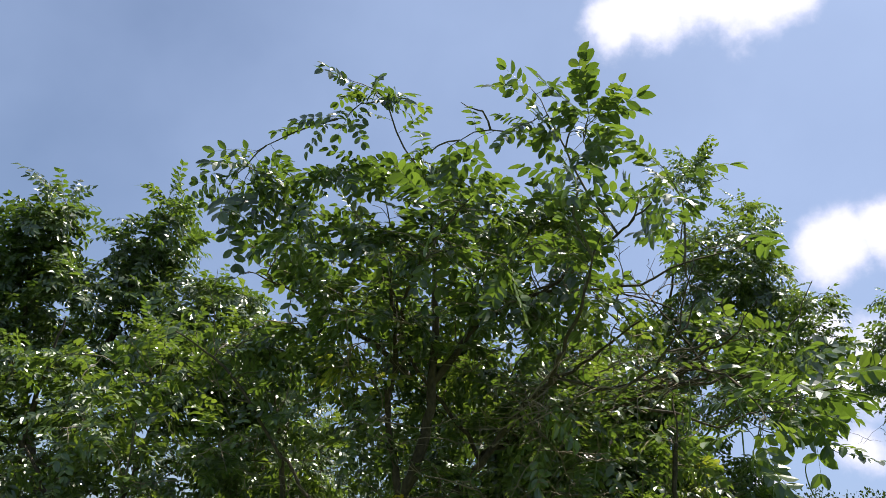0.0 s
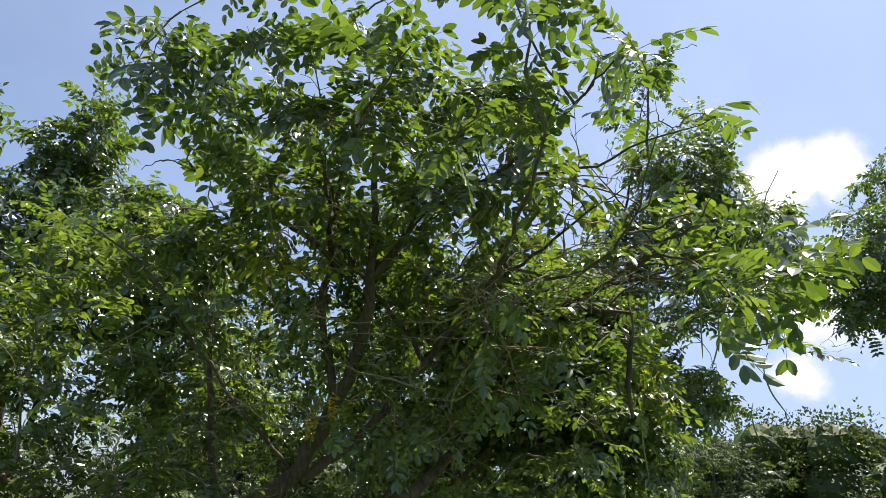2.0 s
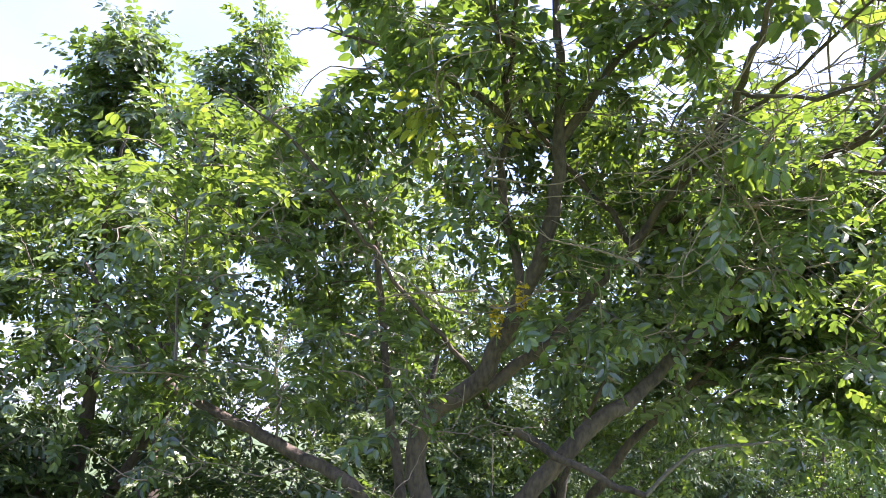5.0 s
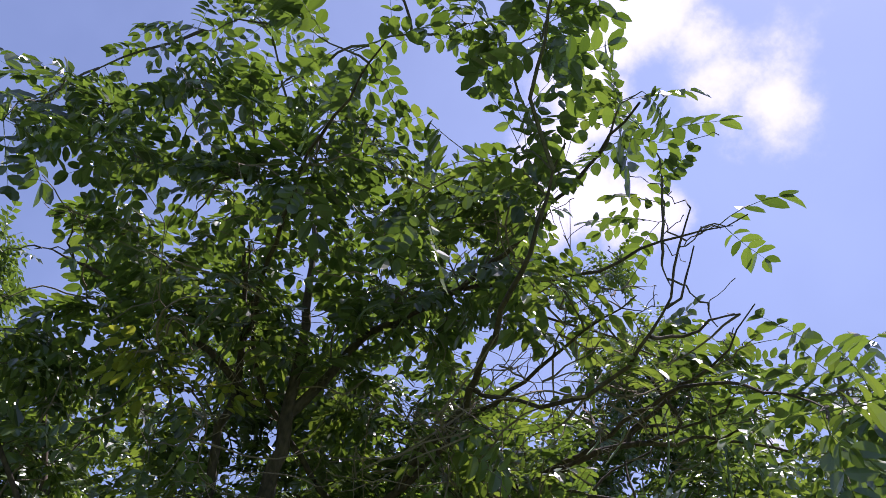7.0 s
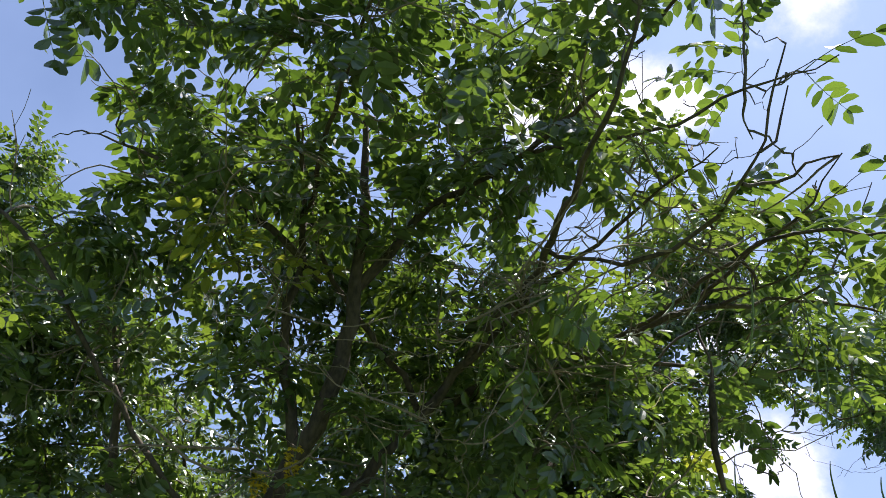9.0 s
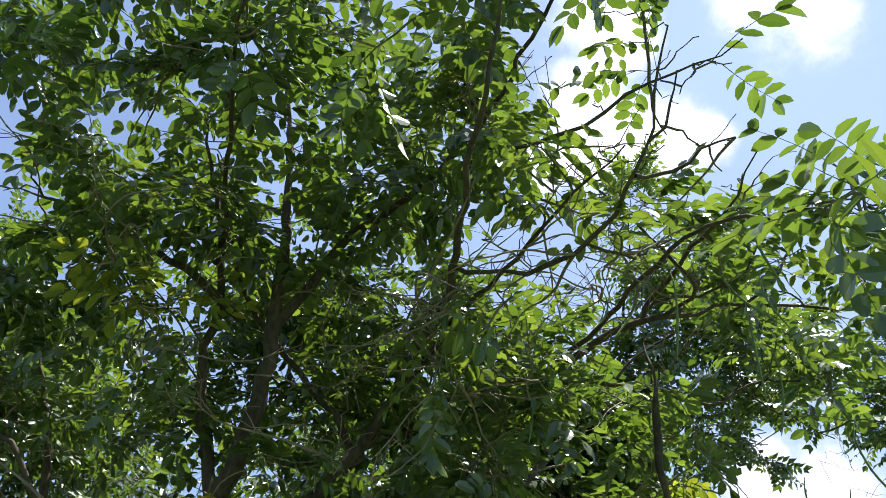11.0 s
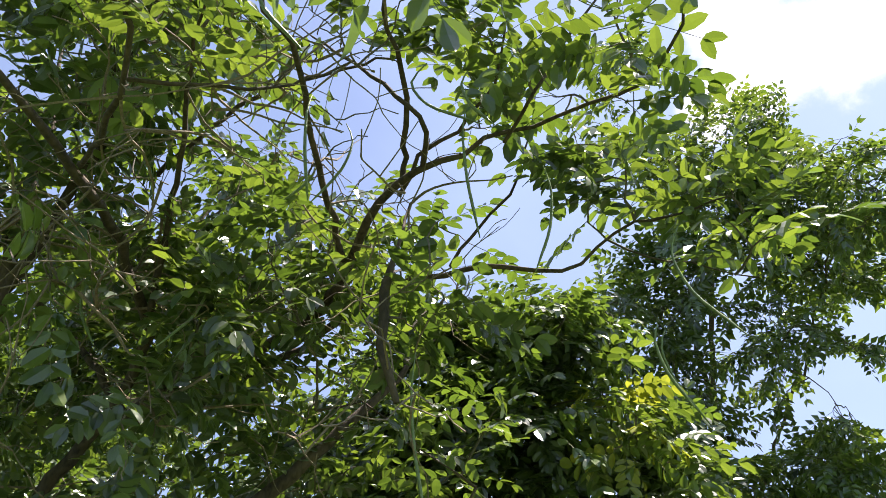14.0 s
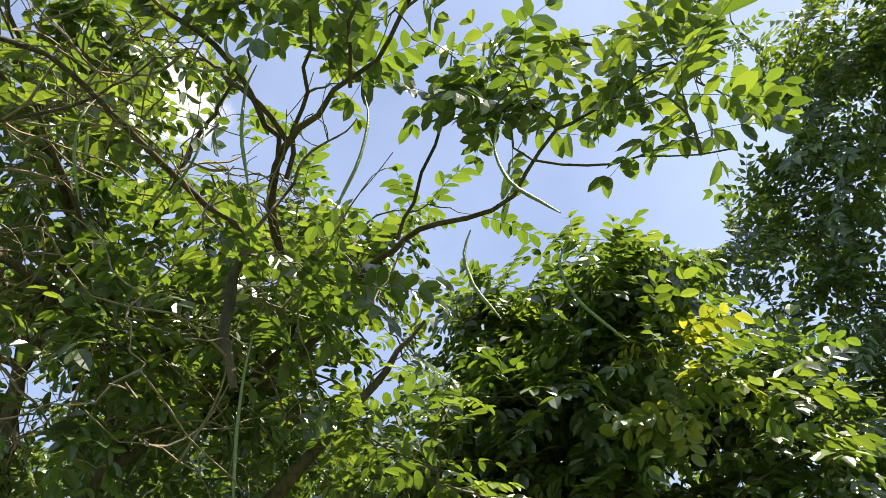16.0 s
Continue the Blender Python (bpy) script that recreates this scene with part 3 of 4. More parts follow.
# ---- the tree that the camera walks round ----
def main_tree():
    tree = placed("cassia_tree", (-0.3, 4.5, 0), "spreading many-stemmed cassia tree with glossy green pinnate leaves", "tree", "")
    c = Crown(11)
    limbs = []

    def limb(name, *points):
        limbs.append((name, c.limb(points)))

    limb("trunk", (-0.34, 4.52, -0.05, 0.15), (-0.32, 4.5, 0.3, 0.11), (-0.30, 4.5, 0.8, 0.095), (-0.36, 4.5, 1.25, 0.075), (-0.48, 4.5, 1.6, 0.066),
         (-0.40, 4.5, 1.82, 0.064), (-0.24, 4.48, 1.94, 0.062), (-0.08, 4.4, 2.3, 0.056), (0.02, 4.3, 2.6, 0.05), (0.02, 4.22, 3.15, 0.038), (-0.04, 4.24, 3.7, 0.025), (-0.15, 4.2, 4.3, 0.008))
    limb("limb", (-0.20, 4.5, 1.92, 0.046), (-0.02, 4.5, 2.08, 0.042), (0.14, 4.5, 2.26, 0.038), (0.36, 4.5, 2.55, 0.034), (0.52, 4.4, 2.8, 0.03), (0.6, 4.05, 2.92, 0.027), (0.65, 3.75, 2.95, 0.023), (0.64, 3.46, 2.99, 0.018),
         (0.62, 3.25, 3.05, 0.015), (0.65, 3.05, 3.14, 0.011), (0.68, 2.9, 3.35, 0.005))
    limb("limb", (0.36, 4.5, 2.55, 0.032), (0.55, 4.74, 2.79, 0.036), (0.74, 4.82, 2.97, 0.034), (0.86, 4.8, 3.02, 0.03), (1.03, 4.64, 3.03, 0.028), (1.18, 4.46, 3.04, 0.027), (1.31, 4.31, 3.06, 0.025), (1.43, 4.2, 3.11, 0.022),
         (1.56, 4.16, 3.14, 0.017), (1.73, 4.14, 3.17, 0.013), (1.9, 4.14, 3.18, 0.011), (2.04, 4.06, 3.17, 0.010), (2.15, 3.96, 3.13, 0.009), (2.28, 3.8, 3.13, 0.007), (2.36, 3.72, 3.2, 0.005), (2.37, 3.69, 3.33, 0.003))
    limb("limb", (-0.30, 4.5, 0.75, 0.09), (-0.12, 4.5, 1.3, 0.06), (0.21, 4.5, 1.76, 0.055), (0.43, 4.6, 1.95, 0.05), (0.63, 4.7, 2.18, 0.043), (1.0, 4.85, 2.55, 0.035), (1.35, 5.0, 3.0, 0.01))
    limb("limb", (-0.33, 4.5, 0.95, 0.08), (-0.62, 4.5, 1.36, 0.052), (-1.03, 4.5, 1.57, 0.045), (-1.5, 4.56, 1.72, 0.036), (-1.95, 4.66, 1.95, 0.033), (-2.4, 4.75, 2.4, 0.01))
    limb("limb", (-0.33, 4.55, 0.6, 0.06), (-0.55, 4.8, 1.3, 0.045), (-0.75, 4.95, 2.0, 0.034), (-0.9, 4.9, 2.7, 0.024), (-1.1, 4.7, 3.2, 0.01))
    limb("broken_branch", (-0.06, 4.48, 1.75, 0.032), (0.12, 4.36, 1.66, 0.028), (0.34, 4.26, 1.58, 0.024), (0.44, 4.22, 1.56, 0.02))
    limb("broken_branch", (1.45, 4.26, 3.07, 0.008), (1.42, 4.16, 2.82, 0.010), (1.41, 4.14, 2.69, 0.024), (1.41, 4.16, 2.52, 0.022), (1.45, 4.18, 2.37, 0.015))
    limb("branch", (-0.08, 4.4, 2.35, 0.04), (-0.2, 4.35, 2.75, 0.032), (-0.22, 4.25, 3.2, 0.024), (-0.35, 4.0, 3.7, 0.008))
    limb("branch", (0.02, 4.25, 2.95, 0.04), (0.17, 4.2, 3.2, 0.032), (0.34, 4.12, 3.38, 0.027), (0.58, 3.85, 3.46, 0.02), (0.78, 3.4, 3.52, 0.014), (0.88, 2.8, 3.5, 0.006))
    # the arched branch towards the lawn, with its stub and its bare twigs
    limb("branch", (0.65, 3.77, 2.98, 0.016), (0.79, 3.64, 2.89, 0.011), (0.91, 3.54, 2.87, 0.014), (1.02, 3.43, 2.91, 0.0125), (1.08, 3.3, 2.97, 0.011), (1.11, 3.2, 3.03, 0.007), (1.12, 3.11, 3.15, 0.007), (1.14, 3.02, 3.34, 0.004))
    limb("branch", (1.11, 3.18, 3.05, 0.008), (1.17, 3.13, 3.15, 0.006), (1.19, 3.11, 3.27, 0.003))
    limb("branch", (1.09, 3.26, 2.99, 0.011), (1.16, 3.28, 3.01, 0.010), (1.22, 3.24, 3.01, 0.008), (1.26, 3.19, 3.05, 0.006), (1.34, 3.15, 3.07, 0.004))
    limb("branch", (1.0, 3.47, 2.9, 0.009), (1.13, 3.57, 2.94, 0.008), (1.24, 3.68, 3.02, 0.007), (1.31, 3.74, 3.12, 0.006), (1.41, 3.78, 3.2, 0.004))
    limb("branch", (0.35, 4.43, 3.56, 0.018), (0.79, 4.28, 3.72, 0.014), (0.99, 4.21, 3.7, 0.012), (1.16, 4.14, 3.64, 0.010), (1.32, 4.1, 3.58, 0.008), (1.5, 3.97, 3.43, 0.005))
    limb("dead_branch", (1.0, 4.72, 2.62, 0.007), (1.16, 4.77, 2.65, 0.006), (1.31, 4.75, 2.53, 0.005), (1.42, 4.76, 2.42, 0.004), (1.52, 4.85, 2.36, 0.002))
    # side shoots of the long limb
    limb("branch", (1.44, 4.2, 3.11, 0.017), (1.47, 4.16, 3.21, 0.016), (1.5, 4.05, 3.22, 0.015), (1.51, 3.89, 3.23, 0.013), (1.54, 3.72, 3.23, 0.010), (1.6, 3.57, 3.28, 0.007), (1.63, 3.46, 3.4, 0.003))
    limb("branch", (1.51, 4.17, 3.13, 0.014), (1.57, 4.01, 3.11, 0.013), (1.53, 3.94, 3.16, 0.012), (1.4, 3.94, 3.33, 0.010), (1.24, 3.96, 3.54, 0.007), (1.11, 4.0, 3.72, 0.003))
    limb("branch", (1.41, 4.26, 3.11, 0.014), (1.5, 4.2, 3.22, 0.012), (1.64, 4.11, 3.2, 0.010), (1.73, 4.02, 3.23, 0.008), (1.8, 3.95, 3.31, 0.006), (1.85, 3.89, 3.54, 0.003))
    limb("branch", (1.77, 4.15, 3.16, 0.010), (1.88, 4.03, 3.21, 0.009), (1.97, 3.99, 3.37, 0.008), (2.11, 3.99, 3.57, 0.006), (2.22, 3.99, 3.8, 0.003))
    # the lower limb's long end
    limb("branch", (0.62, 4.76, 2.78, 0.028), (0.86, 4.86, 2.94, 0.026), (1.04, 4.84, 3.06, 0.024), (1.25, 4.76, 3.11, 0.020), (1.46, 4.7, 3.09, 0.018), (1.69, 4.69, 3.05, 0.015), (1.88, 4.67, 3.01, 0.012), (2.0, 4.65, 3.09, 0.010), (2.14, 4.61, 3.14, 0.009), (2.24, 4.62, 3.15, 0.008), (2.35, 4.64, 3.18, 0.006), (2.48, 4.68, 3.24, 0.003))
    limb("branch", (2.04, 4.64, 3.1, 0.007), (2.17, 4.71, 3.05, 0.006), (2.3, 4.77, 3.05, 0.005), (2.53, 4.83, 2.99, 0.002))
    limb("branch", (1.48, 4.69, 3.11, 0.012), (1.57, 4.65, 3.22, 0.010), (1.71, 4.57, 3.3, 0.009), (1.79, 4.54, 3.46, 0.007), (1.86, 4.52, 3.73, 0.003))
    limb("branch", (1.16, 4.46, 3.04, 0.02), (1.24, 4.05, 3.02, 0.016), (1.33, 3.57, 3.03, 0.012), (1.39, 3.2, 2.85, 0.008), (1.34, 2.89, 2.59, 0.003))
    limb("branch", (0.4, 4.55, 2.59, 0.026), (0.22, 4.51, 2.81, 0.022), (-0.1, 4.45, 3.12, 0.018), (-0.19, 4.36, 3.3, 0.015), (-0.32, 4.12, 3.66, 0.006))
    limb("branch", (0.5, 4.42, 2.78, 0.022), (0.72, 4.1, 3.0, 0.017), (0.95, 3.75, 3.15, 0.011), (1.15, 3.45, 3.3, 0.004))
    limb("branch", (0.6, 3.85, 3.46, 0.016), (0.95, 3.55, 3.42, 0.012), (1.22, 3.35, 3.5, 0.008), (1.48, 3.2, 3.58, 0.003))
    limb("branch", (-0.1, 4.3, 3.0, 0.03), (-0.5, 4.25, 3.25, 0.022), (-0.9, 4.3, 3.45, 0.014), (-1.22, 4.4, 3.58, 0.004))
    limb("branch", (-0.22, 4.25, 3.2, 0.02), (-0.15, 3.7, 3.35, 0.014), (-0.05, 3.2, 3.38, 0.01), (0.1, 2.75, 3.4, 0.004))
    limb("branch", (-0.25, 4.5, 1.95, 0.02), (-0.75, 4.2, 2.45, 0.015), (-1.05, 4.05, 2.8, 0.014), (-1.4, 3.95, 3.0, 0.005))
    # tall shoots over the crown
    for tip, count in (((-0.66, 3.5, 4.48), 8), ((-0.45, 3.5, 4.36), 6), ((-0.72, 3.5, 4.2), 6), ((-1.21, 3.9, 4.16), 5), ((0.33, 3.0, 4.2), 6), ((0.33, 3.0, 3.98), 5), ((0.62, 2.9, 3.95), 6),
            ((0.61, 2.9, 3.8), 4), ((-0.03, 3.2, 3.92), 4), ((-1.31, 3.9, 3.88), 5), ((-0.26, 3.4, 3.88), 5), ((-0.08, 2.76, 3.36), 3)):
        c.spray(tip, count, rise=0.05)
    # fill between them
    for tip, count in (((0.56, 3.0, 3.42), 4), ((0.72, 3.1, 3.36), 3), ((-1.14, 3.7, 3.92), 6), ((-0.97, 3.76, 3.88), 6),
            ((-1.2, 3.75, 3.8), 6), ((-0.31, 3.52, 3.93), 6), ((-0.06, 3.53, 3.94), 5), ((0.13, 3.55, 3.9), 5), ((-0.63, 3.6, 3.93), 6)):
        c.spray(tip, count, rise=0.05)
    # their shoulders
    for tip, count in (((0.56, 3.12, 3.44), 4), ((-0.8, 3.7, 3.9), 7), ((-0.95, 3.75, 3.75), 7), ((-0.75, 3.6, 3.6), 4), ((-1.0, 3.95, 3.5), 5),
            ((-0.7, 3.85, 3.75), 6), ((-0.6, 3.5, 3.85), 6), ((1.12, 3.2, 3.86), 5)):
        c.spray(tip, count, rise=0.05)
    # low and outer tips
    for tip, count, tone in (((-0.44, 4.0, 2.88), 5, 2), ((-0.36, 4.02, 2.92), 4, 2), ((-1.23, 4.38, 3.55), 7, 0), ((-1.3, 4.3, 3.45), 6, 0), ((1.49, 2.94, 2.67), 4, 0),
            ((1.41, 3.53, 3.67), 3, 0), ((1.26, 3.52, 3.76), 5, 0)):
        c.spray(tip, count, tone)
    # over the side branches; tone 1 colours some as lit through by the sun
    for tip, count, tone in (((0.88, 2.78, 3.53), 7, 0), ((0.44, 2.3, 3.26), 5, 0), ((2.13, 4.02, 3.11), 6, 1), ((2.09, 3.8, 3.09), 5, 0), ((2.55, 4.78, 3.17), 5, 0),
            ((2.48, 4.68, 3.28), 6, 1), ((2.35, 4.66, 3.23), 4, 1), ((1.86, 3.86, 3.22), 6, 1)):
        c.spray(tip, count, tone)
    # last young shoots, their lighter tone also painting sun through the leaves
    for tip, count, tone in (((1.08, 3.47, 2.98), 4, 1), ((0.6, 3.78, 2.7), 7, 1), ((0.62, 3.85, 2.62), 6, 1), ((0.75, 3.75, 3.3), 6, 1), ((0.5, 4.1, 3.35), 5, 1), ((1.01, 4.54, 3.26), 5, 1), ((1.21, 4.5, 3.31), 5, 0), ((1.16, 4.74, 3.24), 5, 1), ((0.97, 4.44, 3.46), 4, 0)):
        c.spray(tip, count, tone)
    # drooping ends that stand free against the sky
    for tip, count, tone in (((2.52, 4.45, 2.9), 4, 0), ((2.47, 4.83, 3.07), 4, 0), ((2.41, 4.62, 3.13), 4, 0), ((2.29, 4.65, 3.45), 5, 1), ((2.11, 4.54, 3.46), 6, 1), ((1.98, 4.59, 3.29), 5, 0), ((2.09, 3.76, 3.19), 5, 1),
            ((1.69, 3.16, 2.8), 6, 0), ((1.55, 3.09, 2.95), 5, 0), ((1.59, 2.99, 2.75), 5, 0), ((1.57, 3.42, 3.74), 5, 0), ((1.47, 3.36, 3.64), 4, 0), ((1.06, 3.25, 4.0), 5, 0), ((0.98, 3.68, 3.29), 4, 1), ((0.85, 3.45, 3.25), 4, 1), ((0.61, 2.89, 4.0), 7, 0), ((-1.22, 3.64, 3.59), 6, 0), ((1.3, 2.84, 2.55), 3, 1)):
        c.spray(tip, count, tone, 0.34, 1.25)
    # raised young shares brighten these fills as if the sun reached them
    c.fill((-0.25, 3.95, 3.47), (0.95, 0.75, 0.58), 50, 5, young=0.15)
    c.fill((-0.6, 3.95, 3.3), (0.45, 0.35, 0.4), 9, 5, size=0.9, young=0.4)
    c.fill((-1.0, 4.3, 3.02), (0.4, 0.3, 0.24), 9, 5, size=0.9, young=0.4)
    c.fill((0.45, 3.6, 3.4), (0.65, 0.75, 0.36), 8, 5)
    c.fill((1.48, 4.08, 3.3), (0.4, 0.35, 0.28), 5, 5)
    c.fill((1.25, 4.2, 2.75), (0.6, 0.5, 0.34), 14, 5)
    c.fill((0.2, 5.1, 3.8), (0.95, 0.35, 0.5), 26, size=0.9)
    c.fill((0.2, 5.15, 3.1), (1.0, 0.4, 0.65), 36, size=0.85, young=0.4)
    c.fill((0.55, 4.95, 3.35), (0.7, 0.35, 0.5), 18, size=0.82, young=0.4)
    c.fill((-0.4, 4.9, 3.3), (0.6, 0.4, 0.5), 12, size=0.9)
    c.fill((0.72, 4.55, 3.05), (0.5, 0.35, 0.4), 16, size=0.9)
    c.fill((0.2, 4.15, 2.5), (0.8, 0.3, 0.6), 17, 5, size=0.85, young=0.3)
    c.fill((-0.9, 4.2, 1.7), (0.8, 0.3, 0.4), 12, 5, size=0.8)
    c.fill((0.9, 4.45, 1.9), (0.6, 0.3, 0.4), 4, 5, size=0.8)
    c.fill((-1.4, 4.4, 2.62), (0.95, 0.6, 0.58), 26, size=0.85, young=0.65)
    c.fill((-1.7, 4.6, 2.1), (0.95, 0.5, 0.42), 18, size=0.85, young=0.6)
    c.fill((0.95, 4.95, 2.45), (0.85, 0.4, 0.5), 11, size=0.85, young=0.3)
    c.fill((0.0, 4.65, 2.75), (0.85, 0.5, 0.75), 24, size=0.8, young=0.5)
    # leafy shoots between the crooked branches
    for tip, count, tone in (((2.12, 4.38, 3.25), 4, 1), ((1.97, 4.39, 3.32), 4, 0), ((1.97, 4.5, 3.24), 4, 0), ((2.1, 4.55, 3.24), 3, 0), ((1.35, 4.96, 3.49), 3, 0),
            ((1.5, 5.07, 3.47), 3, 0), ((1.72, 4.09, 3.41), 4, 1), ((1.93, 4.09, 3.26), 3, 0), ((0.75, 4.45, 4.02), 4, 0), ((0.61, 4.47, 3.6), 4, 0), ((0.69, 4.67, 3.68), 4, 0), ((1.1, 5.06, 3.53), 4, 0)):
        c.spray(tip, count, tone, 0.26, 1.1)
    c.fill((0.72, 4.0, 3.95), (0.3, 0.25, 0.16), 9, 5, young=0.5)
    c.fill((0.38, 4.0, 3.98), (0.25, 0.25, 0.16), 7, 5, young=0.3)
    c.fill((-0.95, 4.4, 3.62), (0.3, 0.3, 0.2), 8, 5)
    c.brush((-0.9, 4.35, 2.35), (0.8, 0.4, 0.4), 25)
    c.brush((1.0, 4.0, 2.6), (0.7, 0.4, 0.5), 60)
    c.brush((0.3, 3.9, 2.9), (0.8, 0.5, 0.6), 70)
    c.brush((-0.9, 4.1, 1.9), (1.0, 0.3, 0.5), 60)
    c.sprig((0.2, 3.6, 3.2), (1.3, 0.9, 0.7), 90)
    c.sprig((1.4, 3.9, 3.0), (1.0, 0.9, 0.6), 60, 0.4)
    c.sprig((-0.8, 4.2, 2.4), (1.2, 0.6, 0.8), 36)
    c.sprig((0.4, 4.2, 2.5), (0.9, 0.6, 0.7), 30)
    for tip in ((1.32, 3.5, 3.42), (1.42, 3.48, 3.36), (1.5, 3.52, 3.3), (1.15, 3.62, 3.3), (1.62, 3.6, 3.38), (2.5, 3.7, 3.1), (0.0, 2.9, 3.98)):
        c.bare(tip, 1.3, 0.1, False)
    c.stubs((1.4, 3.7, 3.1), (1.1, 0.9, 0.7), 90)
    c.stubs((0.4, 3.6, 3.3), (1.1, 0.9, 0.7), 70)
    set_crown(tree, c, limbs, MATS, LEAF_SHAPES, 300, lambda p: (p[0] - 1.6) ** 2 * 0.4 + (p[1] - 2.6) ** 2 + 0.3 * (p[2] - 2.9) ** 2)
    # hanging seed pods
    rng = np.random.default_rng(8)
    for x, y, z, long, lean, turn in ((0.65, 3.94, 2.76, 0.25, 0.06, 10), (1.5, 4.17, 2.5, 0.42, 0.03, 0), (2.16, 4.54, 2.68, 0.28, 0.1, 40), (1.88, 4.1, 3.0, 0.36, 0.05, 200), (1.32, 4.0, 3.2, 0.3, 0.08, 190), (1.22, 4.0, 3.1, 0.18, 0.06, 200),
            (1.62, 3.8, 3.16, 0.26, 0.14, 0), (1.73, 3.8, 3.1, 0.2, 0.06, 10), (1.7, 3.9, 3.06, 0.4, 0.04, 60), (2.21, 4.2, 2.8, 0.34, 0.1, 0), (2.11, 4.2, 2.52, 0.22, 0.05, 20), (1.43, 3.3, 2.93, 0.22, 0.08, 30),
            (0.42, 3.9, 3.66, 0.46, 0.08, 160), (1.35, 3.7, 3.0, 0.3, 0.05, 90), (0.95, 4.0, 2.8, 0.34, 0.09, 250)):
        side = np.array((math.cos(radians(turn)), math.sin(radians(turn)))) * lean
        line = smooth_line([(x, y, z, 0.0015), (x - side[0] * 0.3, y - side[1] * 0.3, z - long * 0.25, 0.0032), (x, y, z - long * 0.6, 0.0042), (x + side[0] * 0.6, y + side[1] * 0.6, z - long * 0.85, 0.0038), (x + side[0], y + side[1], z - long, 0.0012)], 0.03)
        v, f = tube(line, 6, 0.08, rng)
        part("seed_pod", mesh_of("seed_pod", v, f, [POD]), tree, "slender hanging green seed pod", smooth=True)
    # two drooping flower clusters
    for x, y, z in ((-0.17, 4.3, 2.24), (-0.07, 4.3, 2.34)):
        pieces = [(*tube(smooth_line([(x, y, z + 0.06, 0.003), (x, y, z - 0.05, 0.002), (x + 0.01, y, z - 0.17, 0.001)], 0.04), 4), 1)]
        for k in range(42):
            s = rng.random()
            a = rng.uniform(0, 6.28)
            w = 0.03 * (1 - 0.6 * s)
            base = np.array((x + w * math.cos(a), y + w * math.sin(a), z - 0.13 * s))
            for q in range(4):
                v, f = blade(0.017, 0.013, 0.2, 0.3, False)
                pieces.append((turned(v, a + q * 1.57, rng.uniform(-0.6, 0.6), rng.uniform(-0.5, 0.5)) + base, f, 0))
        v, f, m = join_pieces(pieces)
        part("flower_raceme", mesh_of("flower_raceme", v, f, [PETAL, STALK], m), tree, "drooping yellow flower cluster")


main_tree()


# ---- neighbouring trees ----
def neighbour(place, label, stems, blobs, seed, shapes, mats, singles=0, near=None, chosen=(), brush=(), group="", size=1.0, young=0.12):
    tree = placed("tree", (*place, 0), label, "tree", group)
    c = Crown(seed)
    limbs = []
    for k, points in enumerate(stems):
        limbs.append(("trunk" if k == 0 else "limb", c.limb(points)))
    for tip, count, tone in chosen:
        c.spray(tip, count, tone, shapes=len(shapes), size=size, rise=0.02)
    for centre, radii, count, leaves in blobs:
        c.fill(centre, radii, count, leaves, shapes=len(shapes), size=size, young=young)
    for centre, radii, count in brush:
        c.brush(centre, radii, count)
    set_crown(tree, c, limbs, mats, shapes, singles, near)


# dense young tree beside the main one; its young share lightens leaves as sunlit
neighbour((-2.7, 5.6), "dense bushy young tree with glossy pinnate leaves", (
    ((-2.7, 5.6, -0.05, 0.11), (-2.72, 5.58, 0.8, 0.08), (-2.65, 5.5, 1.6, 0.06), (-2.75, 5.4, 2.6, 0.035), (-2.7, 5.3, 3.4, 0.01)),
    ((-2.7, 5.58, 0.7, 0.06), (-2.2, 5.4, 1.5, 0.045), (-1.9, 5.3, 2.3, 0.03), (-1.8, 5.2, 3.2, 0.01)),
    ((-2.7, 5.58, 0.9, 0.06), (-3.2, 5.4, 1.6, 0.045), (-3.5, 5.2, 2.4, 0.03), (-3.6, 5.1, 3.1, 0.01))),
    (((-2.5, 5.2, 2.6), (1.15, 0.8, 0.72), 110, 7), ((-3.4, 5.2, 2.3), (0.9, 0.7, 0.8), 66, 7), ((-2.5, 5.2, 1.7), (1.2, 0.6, 0.5), 48, 6), ((-1.55, 5.5, 3.2), (0.65, 0.4, 0.45), 50, 7), ((-1.1, 5.75, 2.6), (0.6, 0.35, 0.6), 36, 7)),
    21, LEAF_SHAPES, MATS, 120, lambda p: (p[0] + 1.9) ** 2 * 0.3 + (p[1] - 4.3) ** 2, size=0.8, young=0.35,
    brush=(((-2.3, 5.0, 1.8), (1.0, 0.4, 0.5), 40),))
